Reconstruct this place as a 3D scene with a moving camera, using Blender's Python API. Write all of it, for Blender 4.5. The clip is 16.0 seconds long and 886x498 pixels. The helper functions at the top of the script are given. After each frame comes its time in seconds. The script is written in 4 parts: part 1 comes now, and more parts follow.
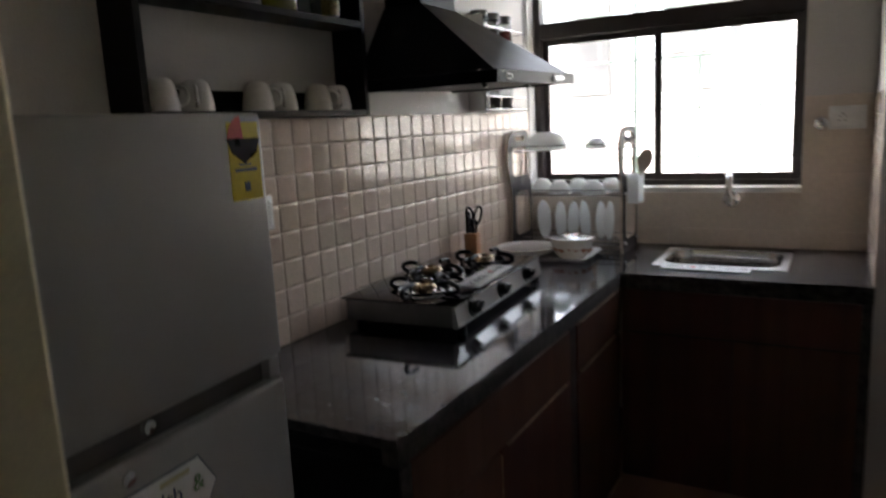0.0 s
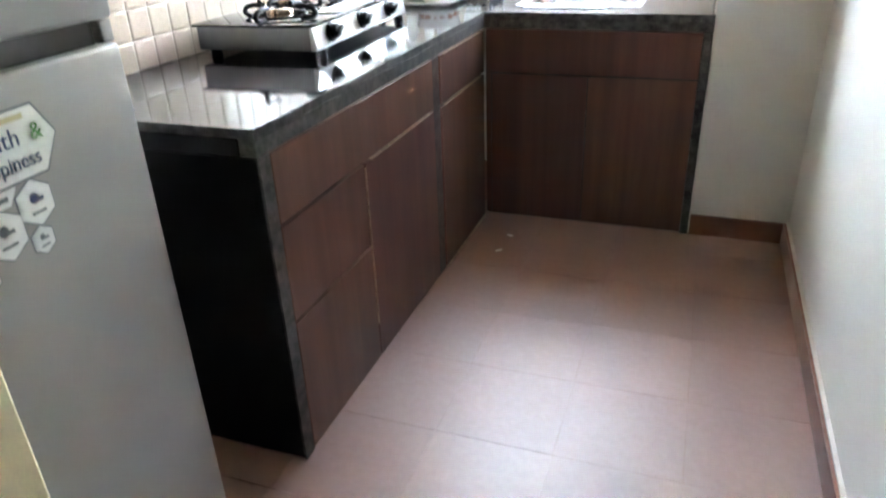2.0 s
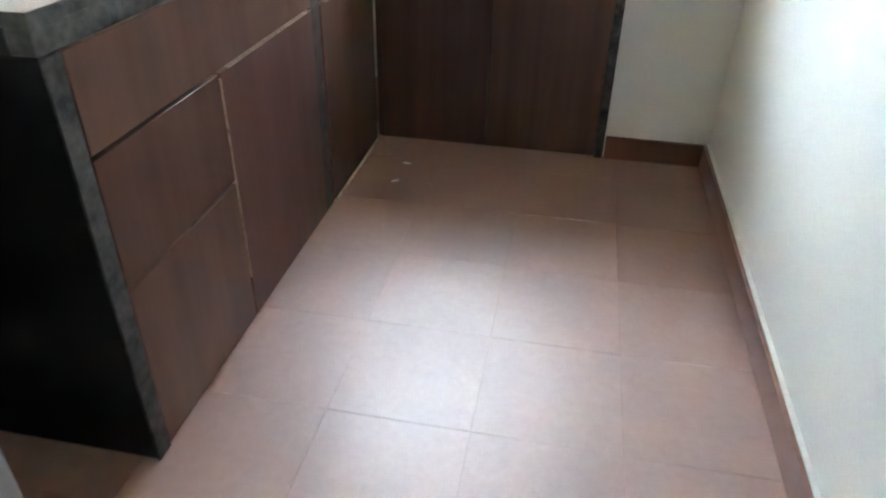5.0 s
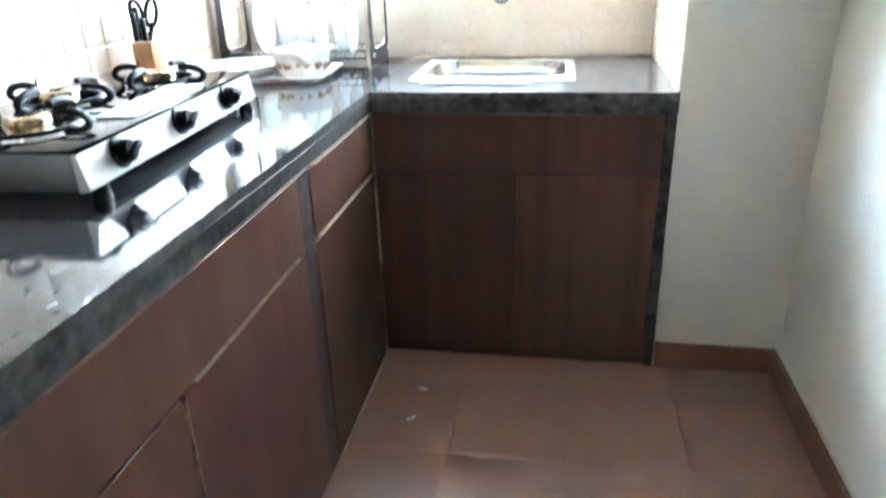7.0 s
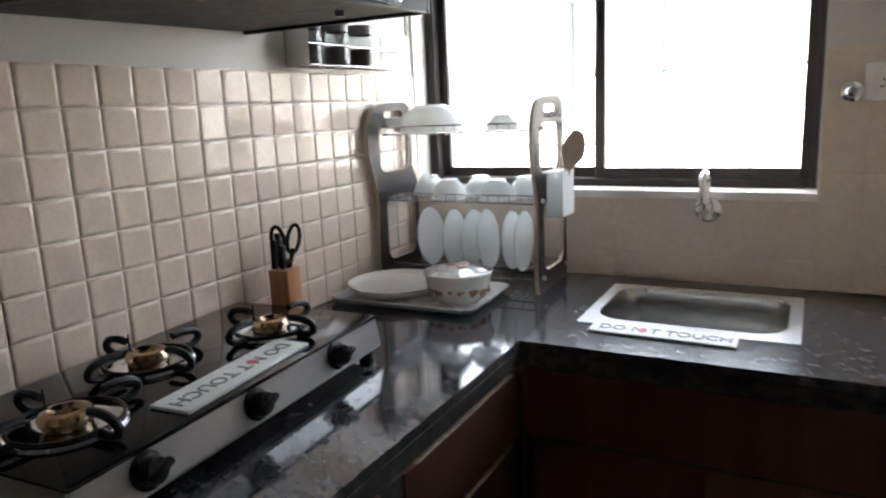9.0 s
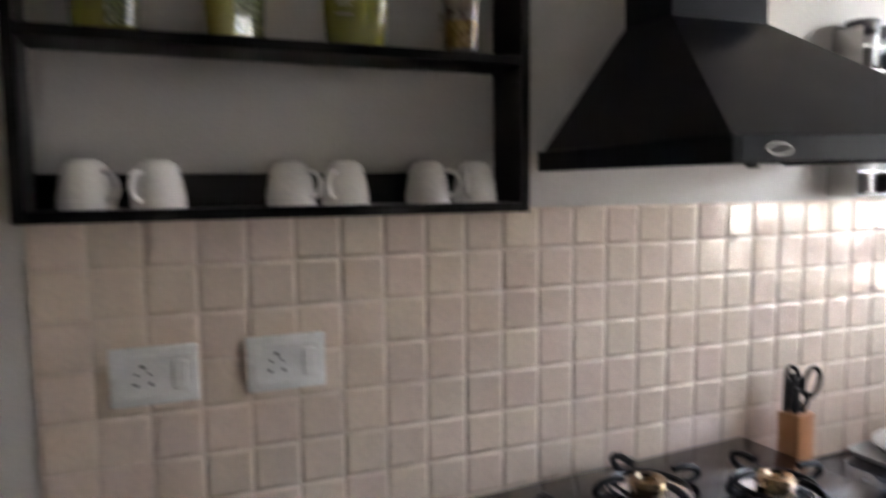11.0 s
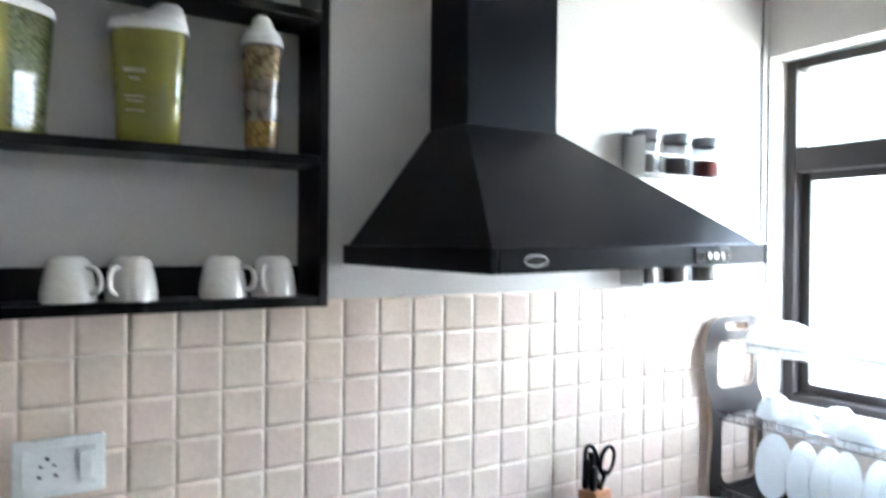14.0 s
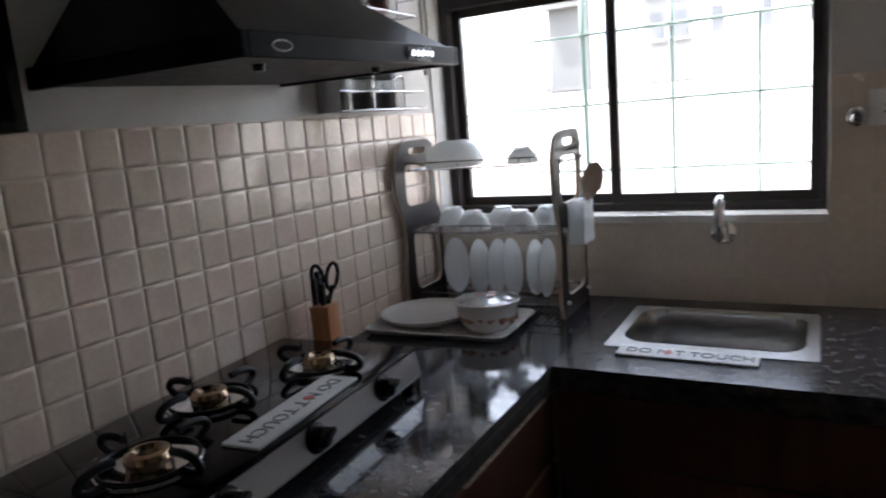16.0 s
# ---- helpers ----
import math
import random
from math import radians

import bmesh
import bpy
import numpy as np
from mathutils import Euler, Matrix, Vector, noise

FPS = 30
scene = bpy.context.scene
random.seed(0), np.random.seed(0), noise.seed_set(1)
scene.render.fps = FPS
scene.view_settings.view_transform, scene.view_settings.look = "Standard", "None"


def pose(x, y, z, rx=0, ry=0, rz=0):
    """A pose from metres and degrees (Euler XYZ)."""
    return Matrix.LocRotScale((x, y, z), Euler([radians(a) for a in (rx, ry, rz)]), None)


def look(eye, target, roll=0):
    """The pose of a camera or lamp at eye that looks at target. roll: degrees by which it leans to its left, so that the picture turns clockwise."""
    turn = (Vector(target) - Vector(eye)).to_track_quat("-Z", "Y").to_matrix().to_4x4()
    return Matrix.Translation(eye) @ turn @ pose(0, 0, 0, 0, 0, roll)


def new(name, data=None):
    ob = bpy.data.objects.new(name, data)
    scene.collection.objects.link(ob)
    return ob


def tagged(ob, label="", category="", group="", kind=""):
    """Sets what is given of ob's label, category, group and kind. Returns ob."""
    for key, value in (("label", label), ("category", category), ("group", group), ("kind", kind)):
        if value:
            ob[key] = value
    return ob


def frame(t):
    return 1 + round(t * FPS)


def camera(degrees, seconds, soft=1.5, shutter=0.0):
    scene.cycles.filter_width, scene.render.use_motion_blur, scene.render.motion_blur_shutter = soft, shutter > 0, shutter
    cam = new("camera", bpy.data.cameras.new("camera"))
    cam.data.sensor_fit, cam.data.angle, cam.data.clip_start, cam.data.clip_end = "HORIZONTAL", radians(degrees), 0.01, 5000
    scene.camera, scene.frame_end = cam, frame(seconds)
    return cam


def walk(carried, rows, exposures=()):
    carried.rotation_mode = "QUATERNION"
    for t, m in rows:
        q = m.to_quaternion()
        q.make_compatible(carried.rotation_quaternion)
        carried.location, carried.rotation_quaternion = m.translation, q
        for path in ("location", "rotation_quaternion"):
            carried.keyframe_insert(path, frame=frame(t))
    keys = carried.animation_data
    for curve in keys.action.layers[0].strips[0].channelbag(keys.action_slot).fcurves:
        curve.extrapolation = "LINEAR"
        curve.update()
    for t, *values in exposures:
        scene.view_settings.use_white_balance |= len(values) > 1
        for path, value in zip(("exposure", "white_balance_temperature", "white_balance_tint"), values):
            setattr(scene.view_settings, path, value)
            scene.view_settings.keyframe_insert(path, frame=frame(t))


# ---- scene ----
cam = camera(65.0, 16.0, soft=2.1, shutter=0.5)

PATH = [
    (0, (1.337, -3.304, 1.481), (0.359, -1.594, 1.133), -2.9),
    (0.5, (1.356, -3.408, 1.425), (0.569, -1.629, 0.962), -1.7),
    (1, (1.401, -3.39, 1.367), (0.692, -1.623, 0.754), -2.3),
    (1.5, (1.389, -3.364, 1.303), (0.749, -1.631, 0.537), -1.8),
    (2, (1.428, -3.383, 1.265), (0.799, -1.707, 0.374), -2.3),
    (2.5, (1.459, -3.404, 1.208), (0.836, -1.783, 0.216), -1.4),
    (3, (1.463, -3.4, 1.146), (0.859, -1.833, 0.059), -3.1),
    (3.2, (1.436, -3.374, 1.125), (0.899, -1.817, -0.01), -3.1),
    (5.3, (1.315, -2.968, 1.113), (1.012, -1.293, 0.062), 1.3),
    (5.5, (1.326, -2.905, 1.128), (0.951, -1.225, 0.11), 0.0),
    (6, (1.274, -2.798, 1.174), (0.85, -1.082, 0.239), -0.9),
    (6.5, (1.218, -2.677, 1.213), (0.841, -0.919, 0.338), -2.3),
    (7, (1.152, -2.563, 1.249), (0.831, -0.757, 0.451), -1.9),
    (7.5, (1.157, -2.422, 1.319), (0.621, -0.582, 0.746), -1.2),
    (8, (1.193, -2.281, 1.394), (0.445, -0.484, 0.934), -0.3),
    (8.2, (1.198, -2.236, 1.399), (0.451, -0.431, 0.966), -1.9),
    (10.3, (1.143, -1.924, 1.497), (-0.35, -0.64, 1.146), 1.1),
    (10.5, (1.133, -1.971, 1.515), (-0.463, -0.813, 1.178), 1.3),
    (11, (1.181, -2.111, 1.575), (-0.663, -1.358, 1.392), -0.6),
    (11.5, (1.185, -2.226, 1.686), (-0.712, -1.594, 1.662), 0.5),
    (12, (1.195, -2.294, 1.739), (-0.735, -1.789, 1.882), 0.8),
    (12.5, (1.221, -2.324, 1.765), (-0.709, -1.894, 2.064), 0.6),
    (13, (1.274, -2.218, 1.757), (-0.636, -1.676, 1.992), 2.9),
    (13.5, (1.273, -2.11, 1.712), (-0.513, -1.22, 1.842), 2.5),
    (14, (1.273, -1.997, 1.645), (-0.414, -0.923, 1.629), 0.6),
    (14.5, (1.256, -1.928, 1.567), (-0.38, -0.788, 1.412), -0.3),
    (15, (1.214, -1.988, 1.507), (-0.248, -0.641, 1.284), -4.1),
    (15.5, (1.123, -2.103, 1.497), (-0.007, -0.492, 1.143), -4.6),
    (16, (1.185, -2.171, 1.482), (0.232, -0.447, 1.131), -4.7),
]
EXPOSURES = [(0, 4.2, 6700, 18), (0.5, 5.02, 6700, 18), (1.0, 5.85, 6300, 12), (1.5, 7.1, 6100, 10), (2.0, 7.55, 6100, 9), (3.2, 7.8, 6300, 9), (5.3, 7.8, 5900, 3),
             (6.0, 8.1, 5850, 3), (6.5, 8.2, 5800, 3), (7.0, 7.95, 5650, 3), (7.5, 7.4, 5700, 4), (8.0, 6.7, 5700, 6), (8.2, 6.35, 5900, 8), (10.3, 3.85, 6700, 19), (10.5, 3.85, 6700, 19),
             (11.0, 5.45, 6500, 20), (11.5, 6.1, 6300, 17), (12.0, 6.9, 6400, 21), (12.5, 7.45, 6200, 18), (13.0, 7.6, 6000, 18), (13.5, 7.15, 5700, 13), (14.0, 6.5, 5600, 11), (14.5, 5.7, 5500, 10),
             (15.0, 5.15, 5700, 12), (15.5, 4.5, 6100, 14), (16.0, 3.85, 6200, 18)]
walk(cam, [(t, look(eye, target, roll)) for t, eye, target, roll in PATH], EXPOSURES)

# ---- world and sun ----
world = bpy.data.worlds.new("sky")
scene.world = world
world.use_nodes = True
wn = world.node_tree.nodes
sky = wn.new("ShaderNodeTexSky")
sky.sky_type, sky.sun_disc = "NISHITA", False
sky.sun_elevation, sky.sun_rotation = radians(72), radians(240)
sky.air_density, sky.dust_density = 1.0, 4.0
haze = wn.new("ShaderNodeHueSaturation")
haze.inputs["Saturation"].default_value = 0.40
wn["Background"].inputs["Strength"].default_value = 0.15
world.node_tree.links.new(sky.outputs["Color"], haze.inputs["Color"])
world.node_tree.links.new(haze.outputs["Color"], wn["Background"].inputs["Color"])

sun = new("sun", bpy.data.lights.new("sun", "SUN"))
sun.data.energy, sun.data.angle, sun.data.color = 2.4, radians(0.6), (1.0, 0.95, 0.88)
sun.matrix_basis = look((-2.68, -1.55, 9.51), (0, 0, 0))

# ---- plan ----
WX = -0.060      # face of the tiled wall
WY = 0.085      # face of the window wall
RX = 1.838       # face of the plain side wall
PX, PY = 1.467, -0.590   # corner of the pier beside the sink
CZ = 0.870      # top of the stone counter
CEIL = 2.72
TILE = 0.0825


# ---- mesh tools ----
def box(bm, x0, x1, y0, y1, z0, z1, bevel=0.0, seg=1):
    vs = bmesh.ops.create_cube(bm, size=1.0)["verts"]
    for v in vs:
        v.co = Vector(((x0 + x1) / 2 + v.co.x * (x1 - x0), (y0 + y1) / 2 + v.co.y * (y1 - y0), (z0 + z1) / 2 + v.co.z * (z1 - z0)))
    if bevel:
        es = list({e for v in vs for e in v.link_edges})
        bmesh.ops.bevel(bm, geom=es, offset=bevel, segments=seg, affect="EDGES", profile=0.5, clamp_overlap=True)
    return bm


def loft(bm, rings, cap0=True, cap1=True, closed=False):
    """Skins rings of equally many points."""
    vs = [[bm.verts.new(p) for p in ring] for ring in rings]
    n = len(vs[0])
    pairs = list(zip(vs, vs[1:])) + ([(vs[-1], vs[0])] if closed else [])
    for a, b in pairs:
        for i in range(n):
            j = (i + 1) % n
            bm.faces.new((a[i], a[j], b[j], b[i]))
    if not closed:
        if cap0:
            bm.faces.new(vs[0][::-1])
        if cap1:
            bm.faces.new(vs[-1])
    return bm


def lathe(bm, profile, n=28, m=None, cap0=False, cap1=False):
    m = m or Matrix()
    rings = [[m @ Vector((max(r, 1e-4) * math.cos(2 * math.pi * i / n), max(r, 1e-4) * math.sin(2 * math.pi * i / n), z))
              for i in range(n)] for r, z in profile]
    return loft(bm, rings, cap0, cap1)


def rod(bm, p0, p1, r0, r1=None, n=16):
    p0, p1 = Vector(p0), Vector(p1)
    r1 = r0 if r1 is None else r1
    q = (p1 - p0).to_track_quat("Z", "Y").to_matrix()
    rings = [[p + q @ Vector((r * math.cos(2 * math.pi * i / n), r * math.sin(2 * math.pi * i / n), 0)) for i in range(n)]
             for p, r in ((p0, r0), (p1, r1))]
    return loft(bm, rings)


def tube(bm, pts, r, n=8, closed=False):
    pts = [Vector(p) for p in pts]
    k = len(pts)
    rings, up = [], None
    for i, p in enumerate(pts):
        a = pts[(i - 1) % k] if closed or i else p
        b = pts[(i + 1) % k] if closed or i < k - 1 else p
        d = (b - a).normalized()
        if up is None:
            up = d.orthogonal().normalized()
        up = (up - d * up.dot(d)).normalized()
        side = d.cross(up)
        rings.append([p + r * (math.cos(2 * math.pi * j / n) * up + math.sin(2 * math.pi * j / n) * side) for j in range(n)])
    return loft(bm, rings, closed=closed)


def arc(c, r, a0, a1, n=8):
    return [(c[0] + r * math.cos(radians(a0 + (a1 - a0) * i / n)), c[1] + r * math.sin(radians(a0 + (a1 - a0) * i / n))) for i in range(n + 1)]


def round_rect(x0, x1, y0, y1, r, n=5):
    return (arc((x1 - r, y1 - r), r, 0, 90, n) + arc((x0 + r, y1 - r), r, 90, 180, n)
            + arc((x0 + r, y0 + r), r, 180, 270, n) + arc((x1 - r, y0 + r), r, 270, 360, n))


def smooth_line(pts, n=5, closed=False):
    """Catmull-Rom through the points."""
    pts, out, k = [Vector(p) for p in pts], [], len(pts)
    for i in range(k if closed else k - 1):
        p0, p1, p2, p3 = (pts[(i + d) % k] if closed else pts[min(max(i + d, 0), k - 1)] for d in (-1, 0, 1, 2))
        for s in range(n):
            t = s / n
            out.append(0.5 * (2 * p1 + (p2 - p0) * t + (2 * p0 - 5 * p1 + 4 * p2 - p3) * t * t + (3 * p1 - p0 - 3 * p2 + p3) * t ** 3))
    return out if closed else out + [pts[-1]]


def prism(bm, outline, holes, place, depth, edge_slot=0):
    """A sheet with holes. place(u, v, w) turns outline coordinates and thickness 0..depth into a point."""
    es = []
    loops = []
    for loop in (outline, *holes):
        vs = [bm.verts.new(place(p[0], p[1], 0.0)) for p in loop]
        loops.append(vs)
        es += [bm.edges.new((vs[i], vs[(i + 1) % len(vs)])) for i in range(len(vs))]
    fs = [f for f in bmesh.ops.triangle_fill(bm, use_beauty=True, use_dissolve=False, edges=es)["geom"] if isinstance(f, bmesh.types.BMFace)]
    back = {}
    for vs, loop in zip(loops, (outline, *holes)):
        for v, p in zip(vs, loop):
            back[v] = bm.verts.new(place(p[0], p[1], depth))
    for f in fs:
        bm.faces.new([back[v] for v in reversed(f.verts)])
    for vs in loops:
        for i in range(len(vs)):
            a, b = vs[i], vs[(i + 1) % len(vs)]
            bm.faces.new((a, back[a], back[b], b)).material_index = edge_slot
    return bm


def mesh_of(name, bm, mats, angle=38):
    bmesh.ops.recalc_face_normals(bm, faces=bm.faces)
    me = bpy.data.meshes.new(name)
    bm.to_mesh(me)
    bm.free()
    for m in (mats if isinstance(mats, (list, tuple)) else (mats,)):
        me.materials.append(m)
    me.polygons.foreach_set("use_smooth", [True] * len(me.polygons))
    me.set_sharp_from_angle(angle=radians(angle))
    return me


def part(name, bm, material, parent=None, label="", angle=38):
    ob = new(name, mesh_of(name, bm, material, angle))
    ob.parent = parent
    if label:
        ob["label"] = label
    return ob


def thing(name, m, label, category, group="", kind=""):
    ob = new(name)
    ob.empty_display_size = 0.05
    ob.matrix_basis = m
    return tagged(ob, label, category, group, kind)


def solid(name, bm, material, label, category, kind="", angle=38, m=None, group=""):
    ob = part(name, bm, material, None, "", angle)
    if m is not None:
        ob.matrix_basis = m
    return tagged(ob, label, category, group, kind)


def lettering(name, text, size, material, parent, m, thick=0.0006, align="CENTER", label=""):
    cu = bpy.data.curves.new(name, "FONT")
    cu.body, cu.size, cu.extrude, cu.align_x, cu.align_y = text, size, thick, align, "CENTER"
    tmp = bpy.data.objects.new(name, cu)
    scene.collection.objects.link(tmp)
    me = bpy.data.meshes.new_from_object(tmp)
    bpy.data.objects.remove(tmp)
    me.materials.clear()
    me.materials.append(material)
    ob = new(name, me)
    ob.parent = parent
    ob.matrix_basis = m
    if label:
        ob["label"] = label
    return ob


# ---- materials ----
def shader(name):
    m = bpy.data.materials.new(name)
    m.use_nodes = True
    return m, m.node_tree.nodes, m.node_tree.links, m.node_tree.nodes["Principled BSDF"]


def coords(n, l, stretch=(1, 1, 1), laid=False):
    """Object coordinates; for pieces that share a mesh, places in the room."""
    mp = n.new("ShaderNodeMapping")
    mp.inputs["Scale"].default_value = stretch
    src = n.new("ShaderNodeNewGeometry").outputs["Position"] if laid else n.new("ShaderNodeTexCoord").outputs["Object"]
    l.new(src, mp.inputs["Vector"])
    return mp.outputs["Vector"]


def noise_tex(n, l, vec, scale, detail=4, rough=0.55):
    t = n.new("ShaderNodeTexNoise")
    t.inputs["Scale"].default_value, t.inputs["Detail"].default_value, t.inputs["Roughness"].default_value = scale, detail, rough
    l.new(vec, t.inputs["Vector"])
    return t.outputs["Fac"]


def remap(n, l, val, a, b, c, d):
    t = n.new("ShaderNodeMapRange")
    for i, x in enumerate((a, b, c, d)):
        t.inputs[i + 1].default_value = x
    l.new(val, t.inputs[0])
    return t.outputs[0]


def mix(n, l, fac, c1, c2):
    t = n.new("ShaderNodeMix")
    t.data_type = "RGBA"
    if isinstance(fac, float):
        t.inputs[0].default_value = fac
    else:
        l.new(fac, t.inputs[0])
    for i, c in ((6, c1), (7, c2)):
        if isinstance(c, tuple):
            t.inputs[i].default_value = (*c, 1)
        else:
            l.new(c, t.inputs[i])
    return t.outputs[2]


def bump(n, l, p, height, strength, dist=0.001):
    b = n.new("ShaderNodeBump")
    b.inputs["Strength"].default_value, b.inputs["Distance"].default_value = strength, dist
    l.new(height, b.inputs["Height"])
    l.new(b.outputs["Normal"], p.inputs["Normal"])


def surf(name, c1, c2, rough, scale=6.0, fine=120.0, metal=0.0, relief=0.15, coat=0.0, spread=0.08, rand=0.0, stretch=(1, 1, 1), ior=1.5, laid=False):
    """Two-scale surface: broad stains between c1 and c2, and a fine grain in gloss and relief."""
    m, n, l, p = shader(name)
    v = coords(n, l, stretch, laid)
    big, small = noise_tex(n, l, v, scale), noise_tex(n, l, v, fine, 3)
    col = mix(n, l, remap(n, l, big, 0.3, 0.7, 0, 1), c1, c2)
    grain = n.new("ShaderNodeHueSaturation")
    l.new(col, grain.inputs["Color"])
    val = remap(n, l, small, 0.25, 0.75, 0.94, 1.06)
    if rand:
        oi = n.new("ShaderNodeObjectInfo")
        mul = n.new("ShaderNodeMath")
        mul.operation = "MULTIPLY"
        l.new(val, mul.inputs[0])
        l.new(remap(n, l, oi.outputs["Random"], 0, 1, 1 - rand, 1 + rand), mul.inputs[1])
        val = mul.outputs[0]
        far = n.new("ShaderNodeMath")
        far.operation = "MULTIPLY"
        far.inputs[1].default_value = 37.7
        l.new(oi.outputs["Random"], far.inputs[0])
        part_of = n.new("ShaderNodeMath")
        part_of.operation = "FRACT"
        l.new(far.outputs[0], part_of.inputs[0])
        l.new(remap(n, l, part_of.outputs[0], 0, 1, 0.5 - rand * 0.22, 0.5 + rand * 0.22), grain.inputs["Hue"])
    l.new(val, grain.inputs["Value"])
    l.new(grain.outputs["Color"], p.inputs["Base Color"])
    l.new(remap(n, l, big, 0.25, 0.75, max(rough - spread, 0.01), min(rough + spread, 1.0)), p.inputs["Roughness"])
    p.inputs["Metallic"].default_value = metal
    p.inputs["IOR"].default_value = ior
    p.inputs["Coat Weight"].default_value = coat
    p.inputs["Coat Roughness"].default_value = 0.08
    if relief:
        bump(n, l, p, small, relief)
    return m


def granite(name, dust, mottle, gloss):
    """Black granite: fine crystals, brown and blue-grey patches, a broken film of dust."""
    m, n, l, p = shader(name)
    v = coords(n, l)
    vo = n.new("ShaderNodeTexVoronoi")
    vo.inputs["Scale"].default_value = 260
    l.new(v, vo.inputs["Vector"])
    sp = remap(n, l, noise_tex(n, l, v, 90, 5, 0.7), 0.5, 0.68, 0, 1)
    base = mix(n, l, sp, (0.010, 0.010, 0.012), (0.05, 0.05, 0.055))
    base = mix(n, l, remap(n, l, noise_tex(n, l, v, 24, 6, 0.72), 0.50, 0.66, 0, mottle), base, (0.085, 0.075, 0.07))
    base = mix(n, l, remap(n, l, noise_tex(n, l, v, 31, 4, 0.7), 0.54, 0.66, 0, mottle), base, (0.11, 0.12, 0.14))
    base = mix(n, l, remap(n, l, vo.outputs["Distance"], 0.0, 0.12, 0.35, 0), base, (0.16, 0.16, 0.17))
    film = remap(n, l, noise_tex(n, l, v, 9, 9, 0.78), 0.30, 0.80, 0, dust)
    l.new(mix(n, l, film, base, (0.22, 0.22, 0.23)), p.inputs["Base Color"])
    l.new(remap(n, l, film, 0, 0.5, gloss, gloss + 0.20), p.inputs["Roughness"])
    p.inputs["IOR"].default_value = 1.6
    bump(n, l, p, noise_tex(n, l, v, 120, 5, 0.7), 0.05 * dust, 0.0005)
    return m


def laminate(name):
    m, n, l, p = shader(name)
    v = coords(n, l, (1, 1, 0.08))
    g1 = noise_tex(n, l, v, 60, 6, 0.65)
    g2 = noise_tex(n, l, coords(n, l), 3.5, 4)
    col = mix(n, l, remap(n, l, g1, 0.3, 0.7, 0, 1), (0.084, 0.033, 0.023), (0.108, 0.045, 0.031))
    col = mix(n, l, remap(n, l, g2, 0.35, 0.75, 0, 0.5), col, (0.088, 0.036, 0.026))
    bands = noise_tex(n, l, coords(n, l, (1, 1, 0.02)), 14, 3, 0.5)
    col = mix(n, l, remap(n, l, bands, 0.40, 0.68, 0, 0.75), col, (0.058, 0.021, 0.013))
    tone = n.new("ShaderNodeHueSaturation")
    l.new(col, tone.inputs["Color"])
    each = n.new("ShaderNodeObjectInfo").outputs["Random"]
    l.new(remap(n, l, each, 0, 1, 0.88, 1.10), tone.inputs["Value"])
    l.new(remap(n, l, each, 0, 1, 0.492, 0.508), tone.inputs["Hue"])
    l.new(tone.outputs["Color"], p.inputs["Base Color"])
    l.new(remap(n, l, g2, 0.2, 0.8, 0.36, 0.52), p.inputs["Roughness"])
    p.inputs["IOR"].default_value = 1.38
    bump(n, l, p, g1, 0.12, 0.0005)
    return m


def floor_stone(name):
    m, n, l, p = shader(name)
    v = coords(n, l, laid=True)
    a, b = noise_tex(n, l, v, 2.2, 6, 0.6), noise_tex(n, l, v, 38, 5, 0.65)
    col = mix(n, l, remap(n, l, a, 0.3, 0.7, 0, 1), (0.168, 0.068, 0.044), (0.205, 0.092, 0.064))
    col = mix(n, l, remap(n, l, b, 0.35, 0.75, 0, 0.30), col, (0.28, 0.155, 0.12))
    oi = n.new("ShaderNodeObjectInfo")
    hs = n.new("ShaderNodeHueSaturation")
    l.new(col, hs.inputs["Color"])
    l.new(remap(n, l, oi.outputs["Random"], 0, 1, 0.97, 1.03), hs.inputs["Value"])
    l.new(hs.outputs["Color"], p.inputs["Base Color"])
    l.new(remap(n, l, a, 0.2, 0.8, 0.45, 0.57), p.inputs["Roughness"])
    p.inputs["IOR"].default_value = 2.0
    bump(n, l, p, noise_tex(n, l, v, 9, 4), 0.32, 0.002)
    return m


def clear_glass(name, tint=(0.96, 0.98, 0.97), gloss=0.02, low=0.035):
    """A thin pane: lets light straight through, with a glossy skin by Fresnel."""
    m = bpy.data.materials.new(name)
    m.use_nodes = True
    n, l = m.node_tree.nodes, m.node_tree.links
    n.remove(n["Principled BSDF"])
    tr, gl, mx, fr = n.new("ShaderNodeBsdfTransparent"), n.new("ShaderNodeBsdfGlossy"), n.new("ShaderNodeMixShader"), n.new("ShaderNodeLayerWeight")
    tr.inputs["Color"].default_value = (*tint, 1)
    gl.inputs["Roughness"].default_value = gloss
    fr.inputs["Blend"].default_value = 0.12
    l.new(remap(n, l, fr.outputs["Facing"], 0, 1, low, 0.55), mx.inputs[0])
    l.new(tr.outputs[0], mx.inputs[1])
    l.new(gl.outputs[0], mx.inputs[2])
    l.new(mx.outputs[0], n["Material Output"].inputs["Surface"])
    return m


